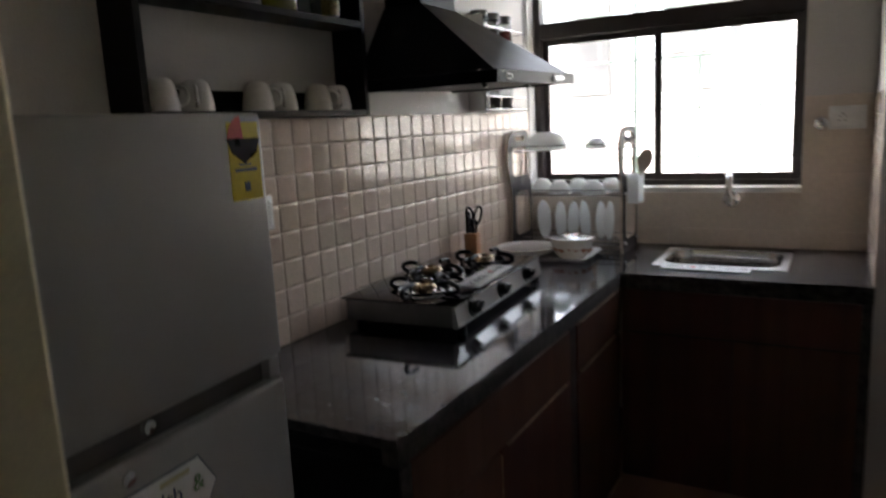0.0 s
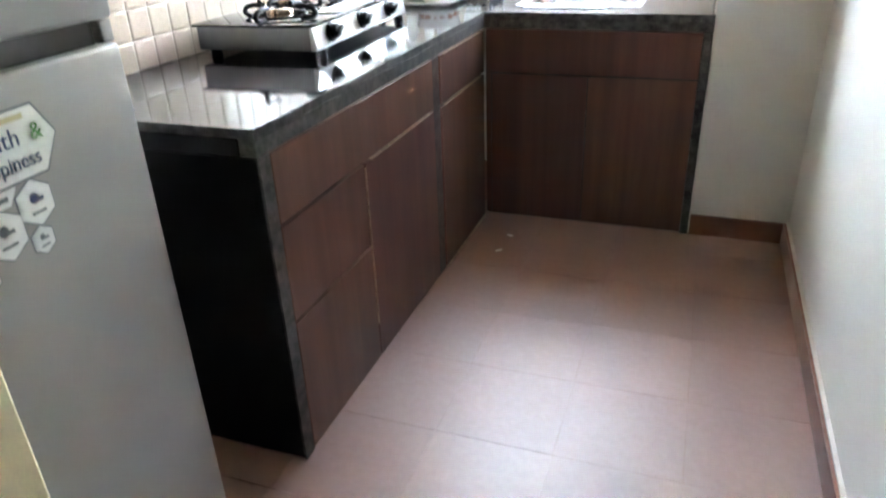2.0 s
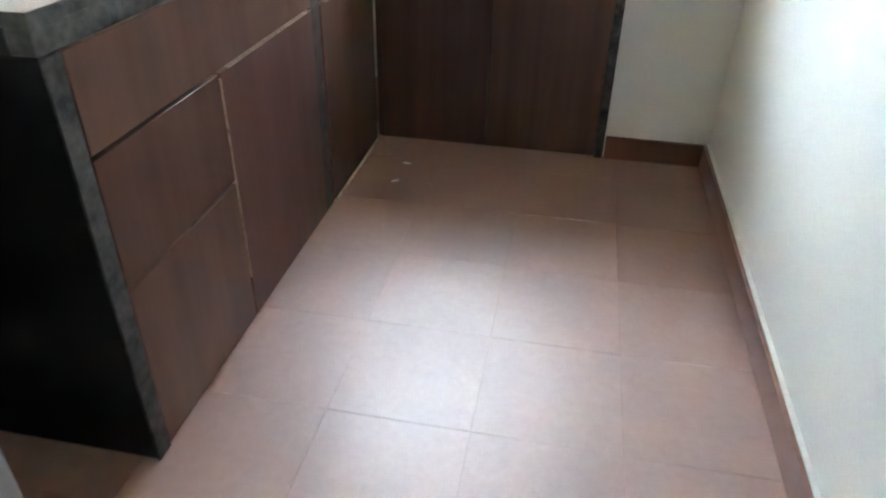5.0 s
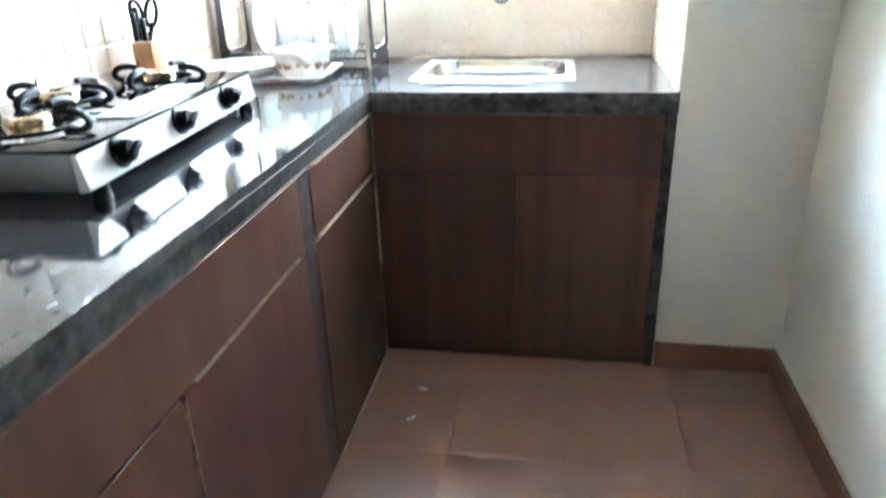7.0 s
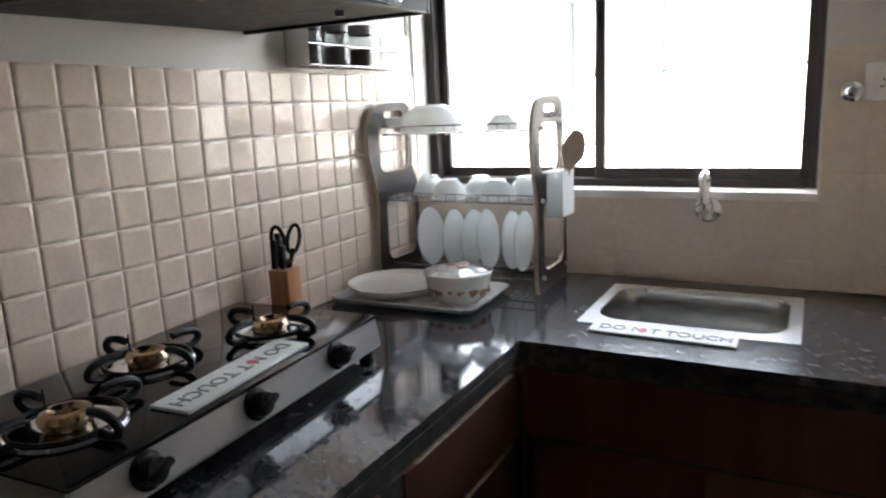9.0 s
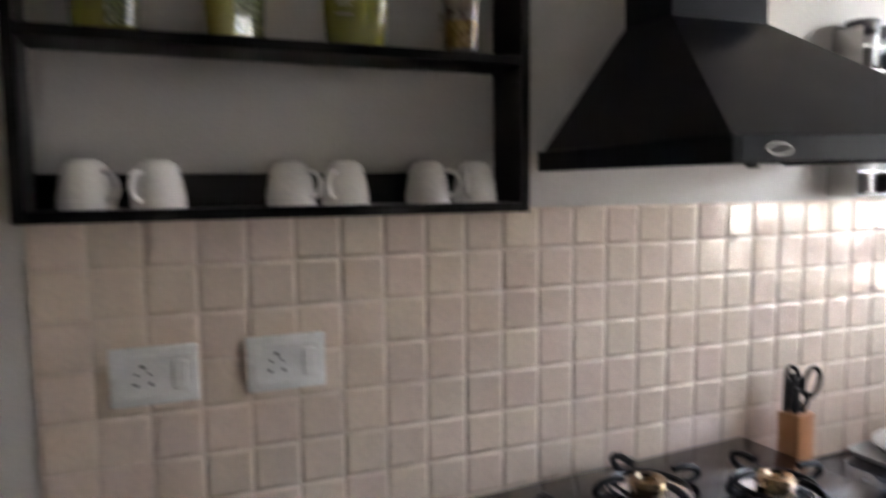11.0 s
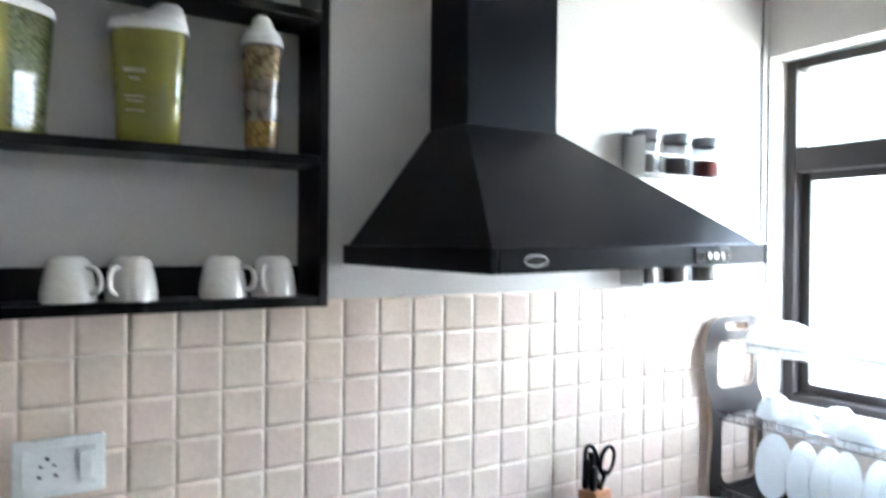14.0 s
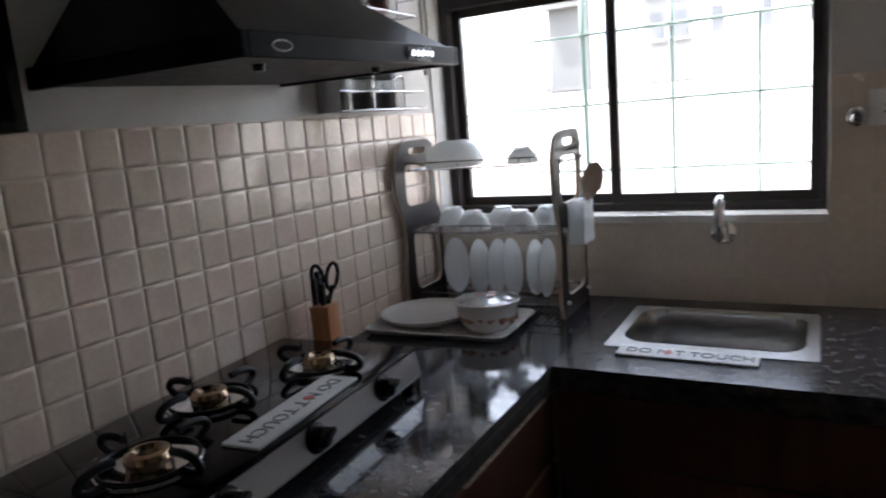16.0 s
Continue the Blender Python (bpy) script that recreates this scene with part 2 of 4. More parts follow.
def beans(name, c1, c2, gap, scale):
    """Printed picture of seeds on a storage jar."""
    m, n, l, p = shader(name)
    vo = n.new("ShaderNodeTexVoronoi")
    vo.inputs["Scale"].default_value = scale
    l.new(coords(n, l, (1, 1, 0.8)), vo.inputs["Vector"])
    col = mix(n, l, remap(n, l, vo.outputs["Distance"], 0.25, 0.65, 0, 1), c1, gap)
    hs = n.new("ShaderNodeSeparateColor")
    l.new(vo.outputs["Color"], hs.inputs[0])
    l.new(mix(n, l, remap(n, l, hs.outputs[0], 0, 1, 0, 0.6), col, c2), p.inputs["Base Color"])
    p.inputs["Roughness"].default_value = 0.12
    p.inputs["Coat Weight"].default_value = 1.0
    return m


PAINT = surf("wall_paint", (0.55, 0.525, 0.487), (0.59, 0.566, 0.53), 0.55, 1.2, 220, relief=0.12)
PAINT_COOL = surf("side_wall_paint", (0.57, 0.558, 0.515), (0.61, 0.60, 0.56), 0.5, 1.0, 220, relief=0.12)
PAINT_YELLOW = surf("yellow_wall_paint", (0.76, 0.69, 0.46), (0.79, 0.73, 0.51), 0.55, 1.2, 220, relief=0.12)
# ceiling is out of view; mid grey keeps its bounce light low
CEILING = surf("dimmed_ceiling", (0.50, 0.49, 0.47), (0.55, 0.54, 0.52), 0.7, 0.8, 150)
GROUT = surf("grout", (0.66, 0.57, 0.49), (0.72, 0.63, 0.55), 0.6, 9, 200, relief=0.3)
GROUT_BEIGE = surf("beige_grout", (0.60, 0.51, 0.43), (0.66, 0.57, 0.49), 0.7, 9, 200, relief=0.3)
TILE_M = surf("glazed_tile", (0.70, 0.568, 0.462), (0.745, 0.620, 0.517), 0.12, 5, 90, relief=0.02, spread=0.04, rand=0.045, laid=True)
TILE_W = surf("glazed_tile_large", (0.64, 0.55, 0.46), (0.71, 0.62, 0.53), 0.16, 3, 60, relief=0.06, spread=0.06, rand=0.03, laid=True)
FLOOR = floor_stone("floor_tile")
FLOOR_JOINT = surf("floor_joint", (0.17, 0.078, 0.055), (0.23, 0.115, 0.085), 0.7, 10, 200, relief=0.3)
SKIRT = surf("skirting_tile", (0.15, 0.058, 0.035), (0.20, 0.085, 0.055), 0.35, 5, 120)
GRANITE = granite("polished_granite", 0.13, 0.50, 0.055)
GRANITE_DULL = granite("dusty_granite", 0.26, 0.80, 0.17)
GRANITE_EDGE = surf("sawn_granite_edge", (0.004, 0.004, 0.004), (0.088, 0.082, 0.076), 0.5, 34, 180, relief=0.6, ior=1.35)
GRANITE_SIDE = surf("black_stone_side", (0.003, 0.003, 0.0035), (0.006, 0.006, 0.0065), 0.6, 8, 150, relief=0.2, ior=1.3)
WOOD = laminate("brown_laminate")
WORN = surf("worn_board_edge", (0.20, 0.13, 0.09), (0.46, 0.36, 0.28), 0.7, 60, 260, relief=0.3)
DARK = surf("dark_gap", (0.012, 0.010, 0.009), (0.02, 0.016, 0.014), 0.8, 9, 90)
STEEL = surf("brushed_steel", (0.55, 0.55, 0.54), (0.64, 0.64, 0.63), 0.24, 6, 300, metal=1.0, relief=0.05, stretch=(1, 12, 1))
STEEL_SATIN = surf("satin_steel", (0.48, 0.48, 0.47), (0.58, 0.58, 0.57), 0.34, 5, 260, metal=1.0, relief=0.05, stretch=(1, 0.1, 1))
STEEL_BASIN = surf("pressed_steel_basin", (0.46, 0.455, 0.44), (0.54, 0.535, 0.52), 0.13, 6, 260, metal=1.0, spread=0.03, relief=0.02, stretch=(0.2, 1, 3))
FILTER_M = surf("dark_filter_mesh", (0.014, 0.014, 0.014), (0.026, 0.026, 0.025), 0.5, 40, 300, metal=0.2, relief=0.4, ior=1.25)
DARK_STEEL = surf("dark_steel_body", (0.16, 0.16, 0.165), (0.22, 0.22, 0.22), 0.4, 6, 260, metal=0.8, relief=0.08)
CHROME = surf("chrome", (0.72, 0.72, 0.73), (0.78, 0.78, 0.79), 0.06, 8, 200, metal=1.0, relief=0.0, spread=0.03)
WIRE = surf("chromed_wire", (0.32, 0.32, 0.33), (0.44, 0.44, 0.45), 0.22, 20, 300, metal=1.0, relief=0.0)
BRASS = surf("brass_burner", (0.22, 0.155, 0.10), (0.44, 0.33, 0.22), 0.24, 40, 300, metal=1.0, relief=0.2)
BLACK_GLASS = surf("black_glass", (0.004, 0.004, 0.005), (0.006, 0.006, 0.007), 0.06, 4, 90, relief=0.0, spread=0.03, ior=1.42)
BLACK_IRON = surf("enamelled_iron", (0.005, 0.005, 0.0055), (0.010, 0.010, 0.011), 0.38, 20, 260, relief=0.25, ior=1.28)
BLACK_PLASTIC = surf("black_plastic", (0.005, 0.005, 0.0055), (0.009, 0.009, 0.010), 0.3, 12, 260, relief=0.08, ior=1.3)
HOOD_M = surf("powder_coated_hood", (0.003, 0.0036, 0.0058), (0.0045, 0.0053, 0.0082), 0.38, 3, 420, relief=0.10, spread=0.05, ior=1.20)
SHELF_M = surf("black_shelf_laminate", (0.0045, 0.004, 0.0045), (0.007, 0.0065, 0.007), 0.40, 4, 200, relief=0.12, spread=0.08, ior=1.25)
FRAME_M = surf("brown_aluminium", (0.030, 0.025, 0.024), (0.042, 0.035, 0.034), 0.4, 5, 200, relief=0.06, ior=1.35)


def opal(name):
    """Thin white opal ware that lets some light through."""
    m, n, l, p = shader(name)
    v = coords(n, l)
    l.new(mix(n, l, remap(n, l, noise_tex(n, l, v, 9), 0.3, 0.7, 0, 1), (0.83, 0.82, 0.80), (0.87, 0.86, 0.84)), p.inputs["Base Color"])
    p.inputs["Roughness"].default_value = 0.12
    tr, mx = n.new("ShaderNodeBsdfTranslucent"), n.new("ShaderNodeMixShader")
    tr.inputs["Color"].default_value = (0.92, 0.94, 0.94, 1)
    mx.inputs[0].default_value = 0.62
    l.new(p.outputs[0], mx.inputs[1])
    l.new(tr.outputs[0], mx.inputs[2])
    l.new(mx.outputs[0], n["Material Output"].inputs["Surface"])
    return m


OPAL = opal("white_opal_ware")
PANE = clear_glass("window_glass")
JAR_GLASS = clear_glass("jar_glass", (0.70, 0.72, 0.73), 0.08)
LID_GLASS = clear_glass("lid_glass", (0.90, 0.90, 0.89), 0.12, 0.24)
CERAMIC = surf("white_porcelain", (0.74, 0.72, 0.69), (0.79, 0.775, 0.75), 0.12, 9, 120, relief=0.03, spread=0.04, coat=0.3)
MELAMINE = surf("white_melamine", (0.72, 0.73, 0.73), (0.78, 0.79, 0.79), 0.25, 8, 120, relief=0.03)
WHITE_PLASTIC = surf("white_plastic", (0.74, 0.74, 0.72), (0.80, 0.80, 0.78), 0.28, 8, 150, relief=0.04)
LIME_BOARD = surf("printed_board", (0.62, 0.64, 0.64), (0.72, 0.73, 0.72), 0.4, 25, 250, relief=0.1)
INK = surf("grey_blue_ink", (0.10, 0.12, 0.14), (0.15, 0.17, 0.19), 0.5, 20, 200)
RED = surf("red_print", (0.52, 0.06, 0.05), (0.6, 0.10, 0.08), 0.4, 20, 200)
FRIDGE_M = surf("silver_fridge_enamel", (0.29, 0.285, 0.275), (0.33, 0.325, 0.315), 0.36, 1.5, 500, metal=0.25, relief=0.06)
FRIDGE_SIDE = surf("grey_fridge_side", (0.30, 0.29, 0.28), (0.34, 0.33, 0.32), 0.45, 2, 300, relief=0.1)
SEAL = surf("fridge_recess", (0.05, 0.045, 0.04), (0.075, 0.068, 0.06), 0.4, 8, 150)
PLY_FACE = surf("dark_board_face", (0.024, 0.019, 0.017), (0.040, 0.032, 0.028), 0.45, 6, 160, relief=0.1, ior=1.28)
PLY_EDGE = surf("pale_board_edge", (0.52, 0.41, 0.30), (0.62, 0.51, 0.40), 0.5, 30, 200, relief=0.2)
BLOCK_WOOD = surf("knife_block_wood", (0.36, 0.152, 0.06), (0.47, 0.22, 0.095), 0.42, 10, 160, relief=0.2, stretch=(8, 8, 1))
SPOON_WOOD = surf("spatula_wood", (0.40, 0.32, 0.27), (0.50, 0.41, 0.35), 0.55, 12, 160, relief=0.2, stretch=(6, 6, 1))
GREEN = surf("green_print", (0.165, 0.152, 0.012), (0.215, 0.20, 0.022), 0.2, 5, 60, relief=0.0, coat=1.0)
LIGHT_GREEN = surf("light_green_print", (0.27, 0.25, 0.065), (0.32, 0.30, 0.09), 0.2, 5, 60, relief=0.0, coat=1.0)
ORANGE = surf("ochre_print", (0.55, 0.29, 0.10), (0.62, 0.35, 0.14), 0.2, 5, 60, relief=0.0, coat=1.0)
BLUE = surf("blue_print", (0.02, 0.22, 0.52), (0.04, 0.28, 0.6), 0.2, 5, 60, relief=0.0, coat=1.0)
PRINT_PALE = surf("pale_print", (0.42, 0.40, 0.22), (0.50, 0.48, 0.30), 0.3, 9, 90, relief=0.0)
SEEDS_GREEN = beans("green_seed_print", (0.26, 0.29, 0.10), (0.46, 0.48, 0.26), (0.045, 0.055, 0.015), 190)
SEEDS_WHITE = beans("almond_print", (0.80, 0.74, 0.64), (0.68, 0.56, 0.43), (0.24, 0.15, 0.10), 55)
SEEDS_BROWN = beans("chickpea_print", (0.50, 0.36, 0.18), (0.62, 0.50, 0.30), (0.16, 0.10, 0.05), 95)
SEEDS_DARK = beans("bean_pile_print", (0.34, 0.25, 0.19), (0.66, 0.58, 0.48), (0.09, 0.06, 0.05), 40)
SEEDS_GOLD = beans("lentil_print", (0.56, 0.36, 0.10), (0.66, 0.46, 0.18), (0.26, 0.14, 0.03), 130)
JAR_GREY = surf("smoky_jar_plastic", (0.16, 0.14, 0.12), (0.22, 0.19, 0.16), 0.12, 6, 80, relief=0.0, coat=1.0)
LID_GREY = surf("grey_jar_lid", (0.10, 0.10, 0.105), (0.14, 0.14, 0.145), 0.2, 9, 120, relief=0.0)
SPICE = surf("ground_spice", (0.05, 0.042, 0.038), (0.10, 0.08, 0.065), 0.9, 60, 300, relief=0.6)
SPICE_RED = surf("red_spice", (0.16, 0.03, 0.025), (0.24, 0.05, 0.035), 0.9, 60, 300, relief=0.6)
YELLOW_LABEL = surf("yellow_label", (0.62, 0.47, 0.03), (0.70, 0.55, 0.06), 0.4, 12, 200, relief=0.0)
NAVY = surf("navy_print", (0.02, 0.035, 0.12), (0.03, 0.05, 0.16), 0.4, 12, 200, relief=0.0)
GRILL_M = surf("painted_grill_pipe", (0.30, 0.44, 0.38), (0.42, 0.52, 0.47), 0.5, 12, 200)
PLASTER = surf("outdoor_plaster", (0.70, 0.68, 0.64), (0.78, 0.76, 0.72), 0.8, 0.6, 12, relief=0.3)
PLASTER_GREY = surf("grey_plaster", (0.085, 0.085, 0.085), (0.115, 0.115, 0.11), 0.8, 0.5, 12, relief=0.3)
PLASTER_PALE = surf("pale_grey_plaster", (0.17, 0.17, 0.168), (0.21, 0.21, 0.205), 0.8, 0.5, 12, relief=0.3)
GROUND_M = surf("concrete_ground", (0.17, 0.155, 0.135), (0.22, 0.205, 0.18), 0.9, 0.3, 6, relief=0.5)
# distance haze is put into the glass colour as a lighter grey
DARK_GLASS = surf("window_haze_tint", (0.11, 0.115, 0.12), (0.15, 0.155, 0.16), 0.5, 2, 20, relief=0.0, ior=1.25)
CABLE = surf("grey_cable", (0.30, 0.29, 0.27), (0.36, 0.35, 0.33), 0.5, 12, 200)

# ---- structure ----
B = bmesh.new
X_HALL = -1.6   # the unseen hall behind the kitchen, added to close it around the walker
Y_BACK = -5.6
wall_tiled = solid("wall_tiled", box(B(), WX - 0.2, WX, -3.06, WY + 0.23, 0, CEIL), PAINT, "cream painted kitchen wall, tiled above the counter", "wall", "structure")

# window wall, with the opening through it
OX0, OX1, OZ0, OZ1 = -0.052, 1.203, 1.142, 2.252
bm = B()
for x0, x1, z0, z1 in ((WX, OX0, 0, CEIL), (OX1, 2.05, 0, CEIL), (OX0, OX1, 0, OZ0), (OX0, OX1, OZ1, CEIL)):
    box(bm, x0, x1, WY, WY + 0.23, z0, z1)
wall_window = solid("wall_window", bm, PAINT, "cream painted wall with a wide window over the sink", "wall", "structure")
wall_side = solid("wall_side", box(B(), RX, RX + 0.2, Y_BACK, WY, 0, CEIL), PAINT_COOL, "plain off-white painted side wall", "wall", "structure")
pier = solid("wall_pier", box(B(), PX, RX, PY, WY, 0, CEIL), PAINT, "cream painted pier beside the sink counter", "wall", "structure")
solid("wall_partition", box(B(), X_HALL, 0.905, -3.19, -3.058, 0, CEIL, 0.004), PAINT_YELLOW, "pale yellow painted end of a partition wall", "wall", "structure")
# unseen walls, coloured dark so that less light bounces into the kitchen
HALL_DIMMED = surf("dimmed_hall_wall", (0.18, 0.155, 0.125), (0.22, 0.19, 0.155), 0.6, 1.2, 220, relief=0.12)
solid("wall_hall", box(B(), X_HALL - 0.2, X_HALL, Y_BACK, -3.06, 0, CEIL), HALL_DIMMED, "unseen added hall wall, darkened to cut bounce light", "wall", "structure")
solid("wall_back", box(B(), X_HALL - 0.2, RX + 0.2, Y_BACK - 0.2, Y_BACK, 0, CEIL), HALL_DIMMED, "unseen added back wall, darkened to cut bounce light", "wall", "structure")
solid("ceiling", box(box(B(), X_HALL - 0.2, RX + 0.2, Y_BACK - 0.2, -3.06, CEIL, CEIL + 0.15), WX - 0.2, RX + 0.2, -3.06, WY + 0.23, CEIL, CEIL + 0.15), CEILING, "plain unseen ceiling, greyed to cut bounce light", "ceiling", "structure")
floor = solid("floor", box(box(B(), X_HALL - 0.2, RX + 0.2, Y_BACK - 0.2, -3.06, -0.405, -0.0012), WX - 0.2, RX + 0.2, -3.06, WY + 0.23, -0.405, -0.0012), FLOOR_JOINT, "reddish brown matt tiled floor with fine joints", "floor", "structure")

# skirting
solid("baseboard", box(B(), PX + 0.004, RX - 0.021, PY - 0.014, PY, 0, 0.086, 0.002), SKIRT, "dark brown tile skirting along the pier", "skirting", "structure")
solid("baseboard", box(B(), RX - 0.020, RX, Y_BACK, PY - 0.0005, 0, 0.086, 0.002), SKIRT, "dark brown tile skirting along the side wall", "skirting", "structure")
solid("trim", box(B(), RX - 0.011, RX, Y_BACK, PY, 0.0862, 0.092, 0.001), PAINT, "thin pale mortar line over the skirting", "trim", "structure")

# ---- window ----
window = tagged(new("window_1"), "dark brown aluminium sliding window with a fixed top light", "window", kind="structure")
FY0, FY1 = 0.175, 0.245
TZ0, TZ1 = 1.888, 1.968


def bar(name, x0, x1, z0, z1, y0, y1, parent=window):
    return part(name, box(B(), x0, x1, y0, y1, z0, z1, 0.003), FRAME_M, parent)


bar("window_frame", OX0, OX0 + 0.034, OZ0, OZ1, FY0, FY1)
bar("window_frame", OX1 - 0.018, OX1, OZ0, OZ1, FY0, FY1)
bar("window_frame", OX0 + 0.034, OX1 - 0.018, OZ0, OZ0 + 0.028, FY0, FY1)
bar("window_frame", OX0 + 0.034, OX1 - 0.018, OZ1 - 0.034, OZ1, FY0, FY1)
bar("transom", OX0 + 0.034, OX1 - 0.018, TZ0, TZ1, FY0, FY1)
for x0, x1, y0, y1 in ((OX0 + 0.034, 0.575, 0.214, 0.238), (0.560, OX1 - 0.018, 0.184, 0.208)):
    sash = part("sash", box(box(box(box(B(), x0, x0 + 0.030, y0, y1, OZ0 + 0.028, TZ0, 0.002), x1 - 0.028, x1, y0, y1, OZ0 + 0.028, TZ0, 0.002),
                            x0 + 0.030, x1 - 0.028, y0, y1, OZ0 + 0.028, OZ0 + 0.060, 0.002), x0 + 0.030, x1 - 0.028, y0, y1, TZ0 - 0.030, TZ0, 0.002), FRAME_M, window)
    pane = part("pane", box(B(), x0 + 0.028, x1 - 0.026, (y0 + y1) / 2 - 0.002, (y0 + y1) / 2 + 0.002, OZ0 + 0.058, TZ0 - 0.028), PANE, sash)
    pane.visible_shadow = False
pane = part("pane", box(B(), OX0 + 0.032, OX1 - 0.032, 0.208, 0.212, TZ1 - 0.002, OZ1 - 0.032), PANE, window)
pane.visible_shadow = False
part("window_sill", box(B(), OX0, OX1 + 0.004, WY - 0.012, FY0, OZ0 - 0.022, OZ0 + 0.002, 0.002), surf("sill_stone", (0.66, 0.64, 0.60), (0.74, 0.72, 0.68), 0.3, 6, 120), window, "white stone sill")

# safety grill outside the window
grill = thing("window_grill", pose(0, 0.5, 0), "pale green painted pipe grill outside the window", "window grill")
for x, r in ((-0.24, 0.007), (0.387, 0.012), (0.711, 0.008), (0.998, 0.008), (1.30, 0.007), (1.6, 0.007)):
    part("upright_bar", rod(B(), (x, 0, 0.6), (x, 0, 2.75), r, n=10), GRILL_M, grill)
for z in (0.76, 1.01, 1.26, 1.51, 1.77, 2.02, 2.27, 2.52):
    part("cross_bar", rod(B(), (-0.4, -0.008, z), (1.7, -0.008, z), 0.006, n=8), GRILL_M, grill)
for x in (-0.35, 1.65):
    part("bracket", rod(B(), (x, -0.185, 0.7), (x, 0, 0.7), 0.009, n=8), GRILL_M, grill)

# ---- outside ----
solid("ground", box(B(), -300, 300, -300, 500, -0.6, -0.4), GROUND_M, "sunlit concrete yard reaching into the distance", "ground", "structure")


def block_of_flats(x0, x1, y0, depth, storeys, material, label, hw=0.32, pitch=2.4):
    house = thing("apartment_building", pose(x0, y0, -0.4), label, "building")
    w, hgt = x1 - x0, storeys * 3.0
    part("wall", box(B(), 0, w, 0, depth, 0, hgt), material, house)
    part("roof", box(B(), -0.15, w + 0.15, -0.15, depth + 0.15, hgt, hgt + 0.35), material, house)
    cols = max(1, int(w / pitch)) if pitch else 0
    for s in range(storeys):
        part("ledge", box(B(), -0.1, w + 0.1, -0.35, 0, s * 3.0 + 2.75, s * 3.0 + 2.95), material, house)
        for c in range(cols):
            cx = (c + 0.5) * w / cols
            win = part("window", box(B(), cx - hw, cx + hw, -0.05, 0.0, s * 3.0 + 1.2, s * 3.0 + 2.1), DARK_GLASS, house)
            part("sill", box(B(), cx - hw - 0.1, cx + hw + 0.1, -0.15, -0.05, s * 3.0 + 1.1, s * 3.0 + 1.2), material, win)
    return house


block_of_flats(-2.70, 9.2, 24.0, 9.0, 3, PLASTER, "white plastered apartment building with small dark windows", 0.20, 1.45)
block_of_flats(-4.36, -2.72, 23.8, 0.15, 4, PLASTER_PALE, "pale grey apartment tower with ledges on every storey", 0.22, 0.8)
block_of_flats(-7.95, -6.50, 24.0, 0.5, 5, PLASTER_GREY, "narrow grey windowless tower with ledges", 0.25, 0)
# added white wall that turns the lower outdoor band into bright glare
yard_wall = solid("glare_wall", box(B(), -40, 40, 16.0, 16.2, -0.4, 2.05), PLASTER, "added white wall across the yard, standing in for outdoor glare", "wall")

# ---- stone counter ----
SX0, SX1, SY0, SY1 = 0.708, 1.164, -0.384, -0.048     # sink cut-out


def slab(pieces, top, label, edges):
    """Polished stone top on rough sawn front edges."""
    c = thing("countertop", pose(0, 0, 0), label, "countertop", "stone countertops")
    part("slab", prism(B(), pieces[0], pieces[1:], lambda u, v, w: Vector((u, v, CZ - w)), 0.022, 1), [top, GRANITE_EDGE], c)
    for x0, x1, y0, y1 in edges:
        part("front_edge", box(B(), x0, x1, y0, y1, CZ - 0.060, CZ - 0.0222, 0.0015), GRANITE_SIDE if x0 == WX else GRANITE_EDGE, c, "rough sawn dark stone edge")


slab([[(WX, -2.238), (0.600, -2.238), (0.600, WY - 0.001), (WX, WY - 0.001)]], GRANITE, "polished black granite countertop carrying the gas stove",
     ((0.560, 0.6005, -2.239, -0.604), (WX, 0.5595, -2.239, -2.200)))
slab([[(0.6015, -0.608), (PX - 0.001, -0.608), (PX - 0.001, WY - 0.001), (0.6015, WY - 0.001)], round_rect(SX0, SX1, SY0, SY1, 0.075)],
     GRANITE_DULL, "dull dusty black granite countertop around the sink", ((0.6015, PX - 0.001, -0.6085, -0.570),))

# ---- cabinets ----
FX = 0.604      # front face of the long run
FY = -0.606     # front face of the sink unit


def front(name, y0, y1, z0, z1, parent, worn=""):
    """A drawer or door front of the long run."""
    p = part(name, box(B(), FX - 0.020, FX, y0, y1, z0, z1, 0.0009), WOOD, parent)
    if "t" in worn:
        part("worn_edge", box(B(), FX - 0.012, FX + 0.0006, y0 + 0.04, y1 - 0.03, z1 - 0.0014, z1 + 0.0006), WORN, p, "chipped pale top edge")
    if "s" in worn:
        part("worn_edge", box(B(), FX - 0.012, FX + 0.0006, y0 - 0.0006, y0 + 0.0012, z0 + (z1 - z0) * 0.18, z1 - 0.01), WORN, p, "chipped pale side edge")
    return p


unit = thing("base_cabinet", pose(0, 0, 0), "brown laminate base cabinet with three drawers and a door", "cabinet", "base cabinets")
part("body", box(B(), 0.0, FX - 0.021, -2.205, -1.222, 0.0, CZ - 0.062), DARK, unit)
side = part("end_panel", box(B(), WX, 0.598, -2.236, -2.206, 0.0, CZ - 0.061, 0.003), GRANITE_SIDE, unit, "black granite end panel")
part("sawn_edge", box(B(), 0.5985, 0.604, -2.238, -2.1965, 0.0, CZ - 0.0605, 0.001), GRANITE_EDGE, side, "rough grey sawn stone edge")
part("divider", box(B(), 0.05, 0.601, -1.2185, -1.150, 0.0, CZ - 0.061, 0.003), GRANITE_EDGE, unit, "dark granite upright")
front("drawer_front", -2.194, -1.222, 0.642, 0.807, unit)
front("drawer_front", -2.194, -1.770, 0.391, 0.634, unit)
front("drawer_front", -2.194, -1.770, 0.008, 0.383, unit)
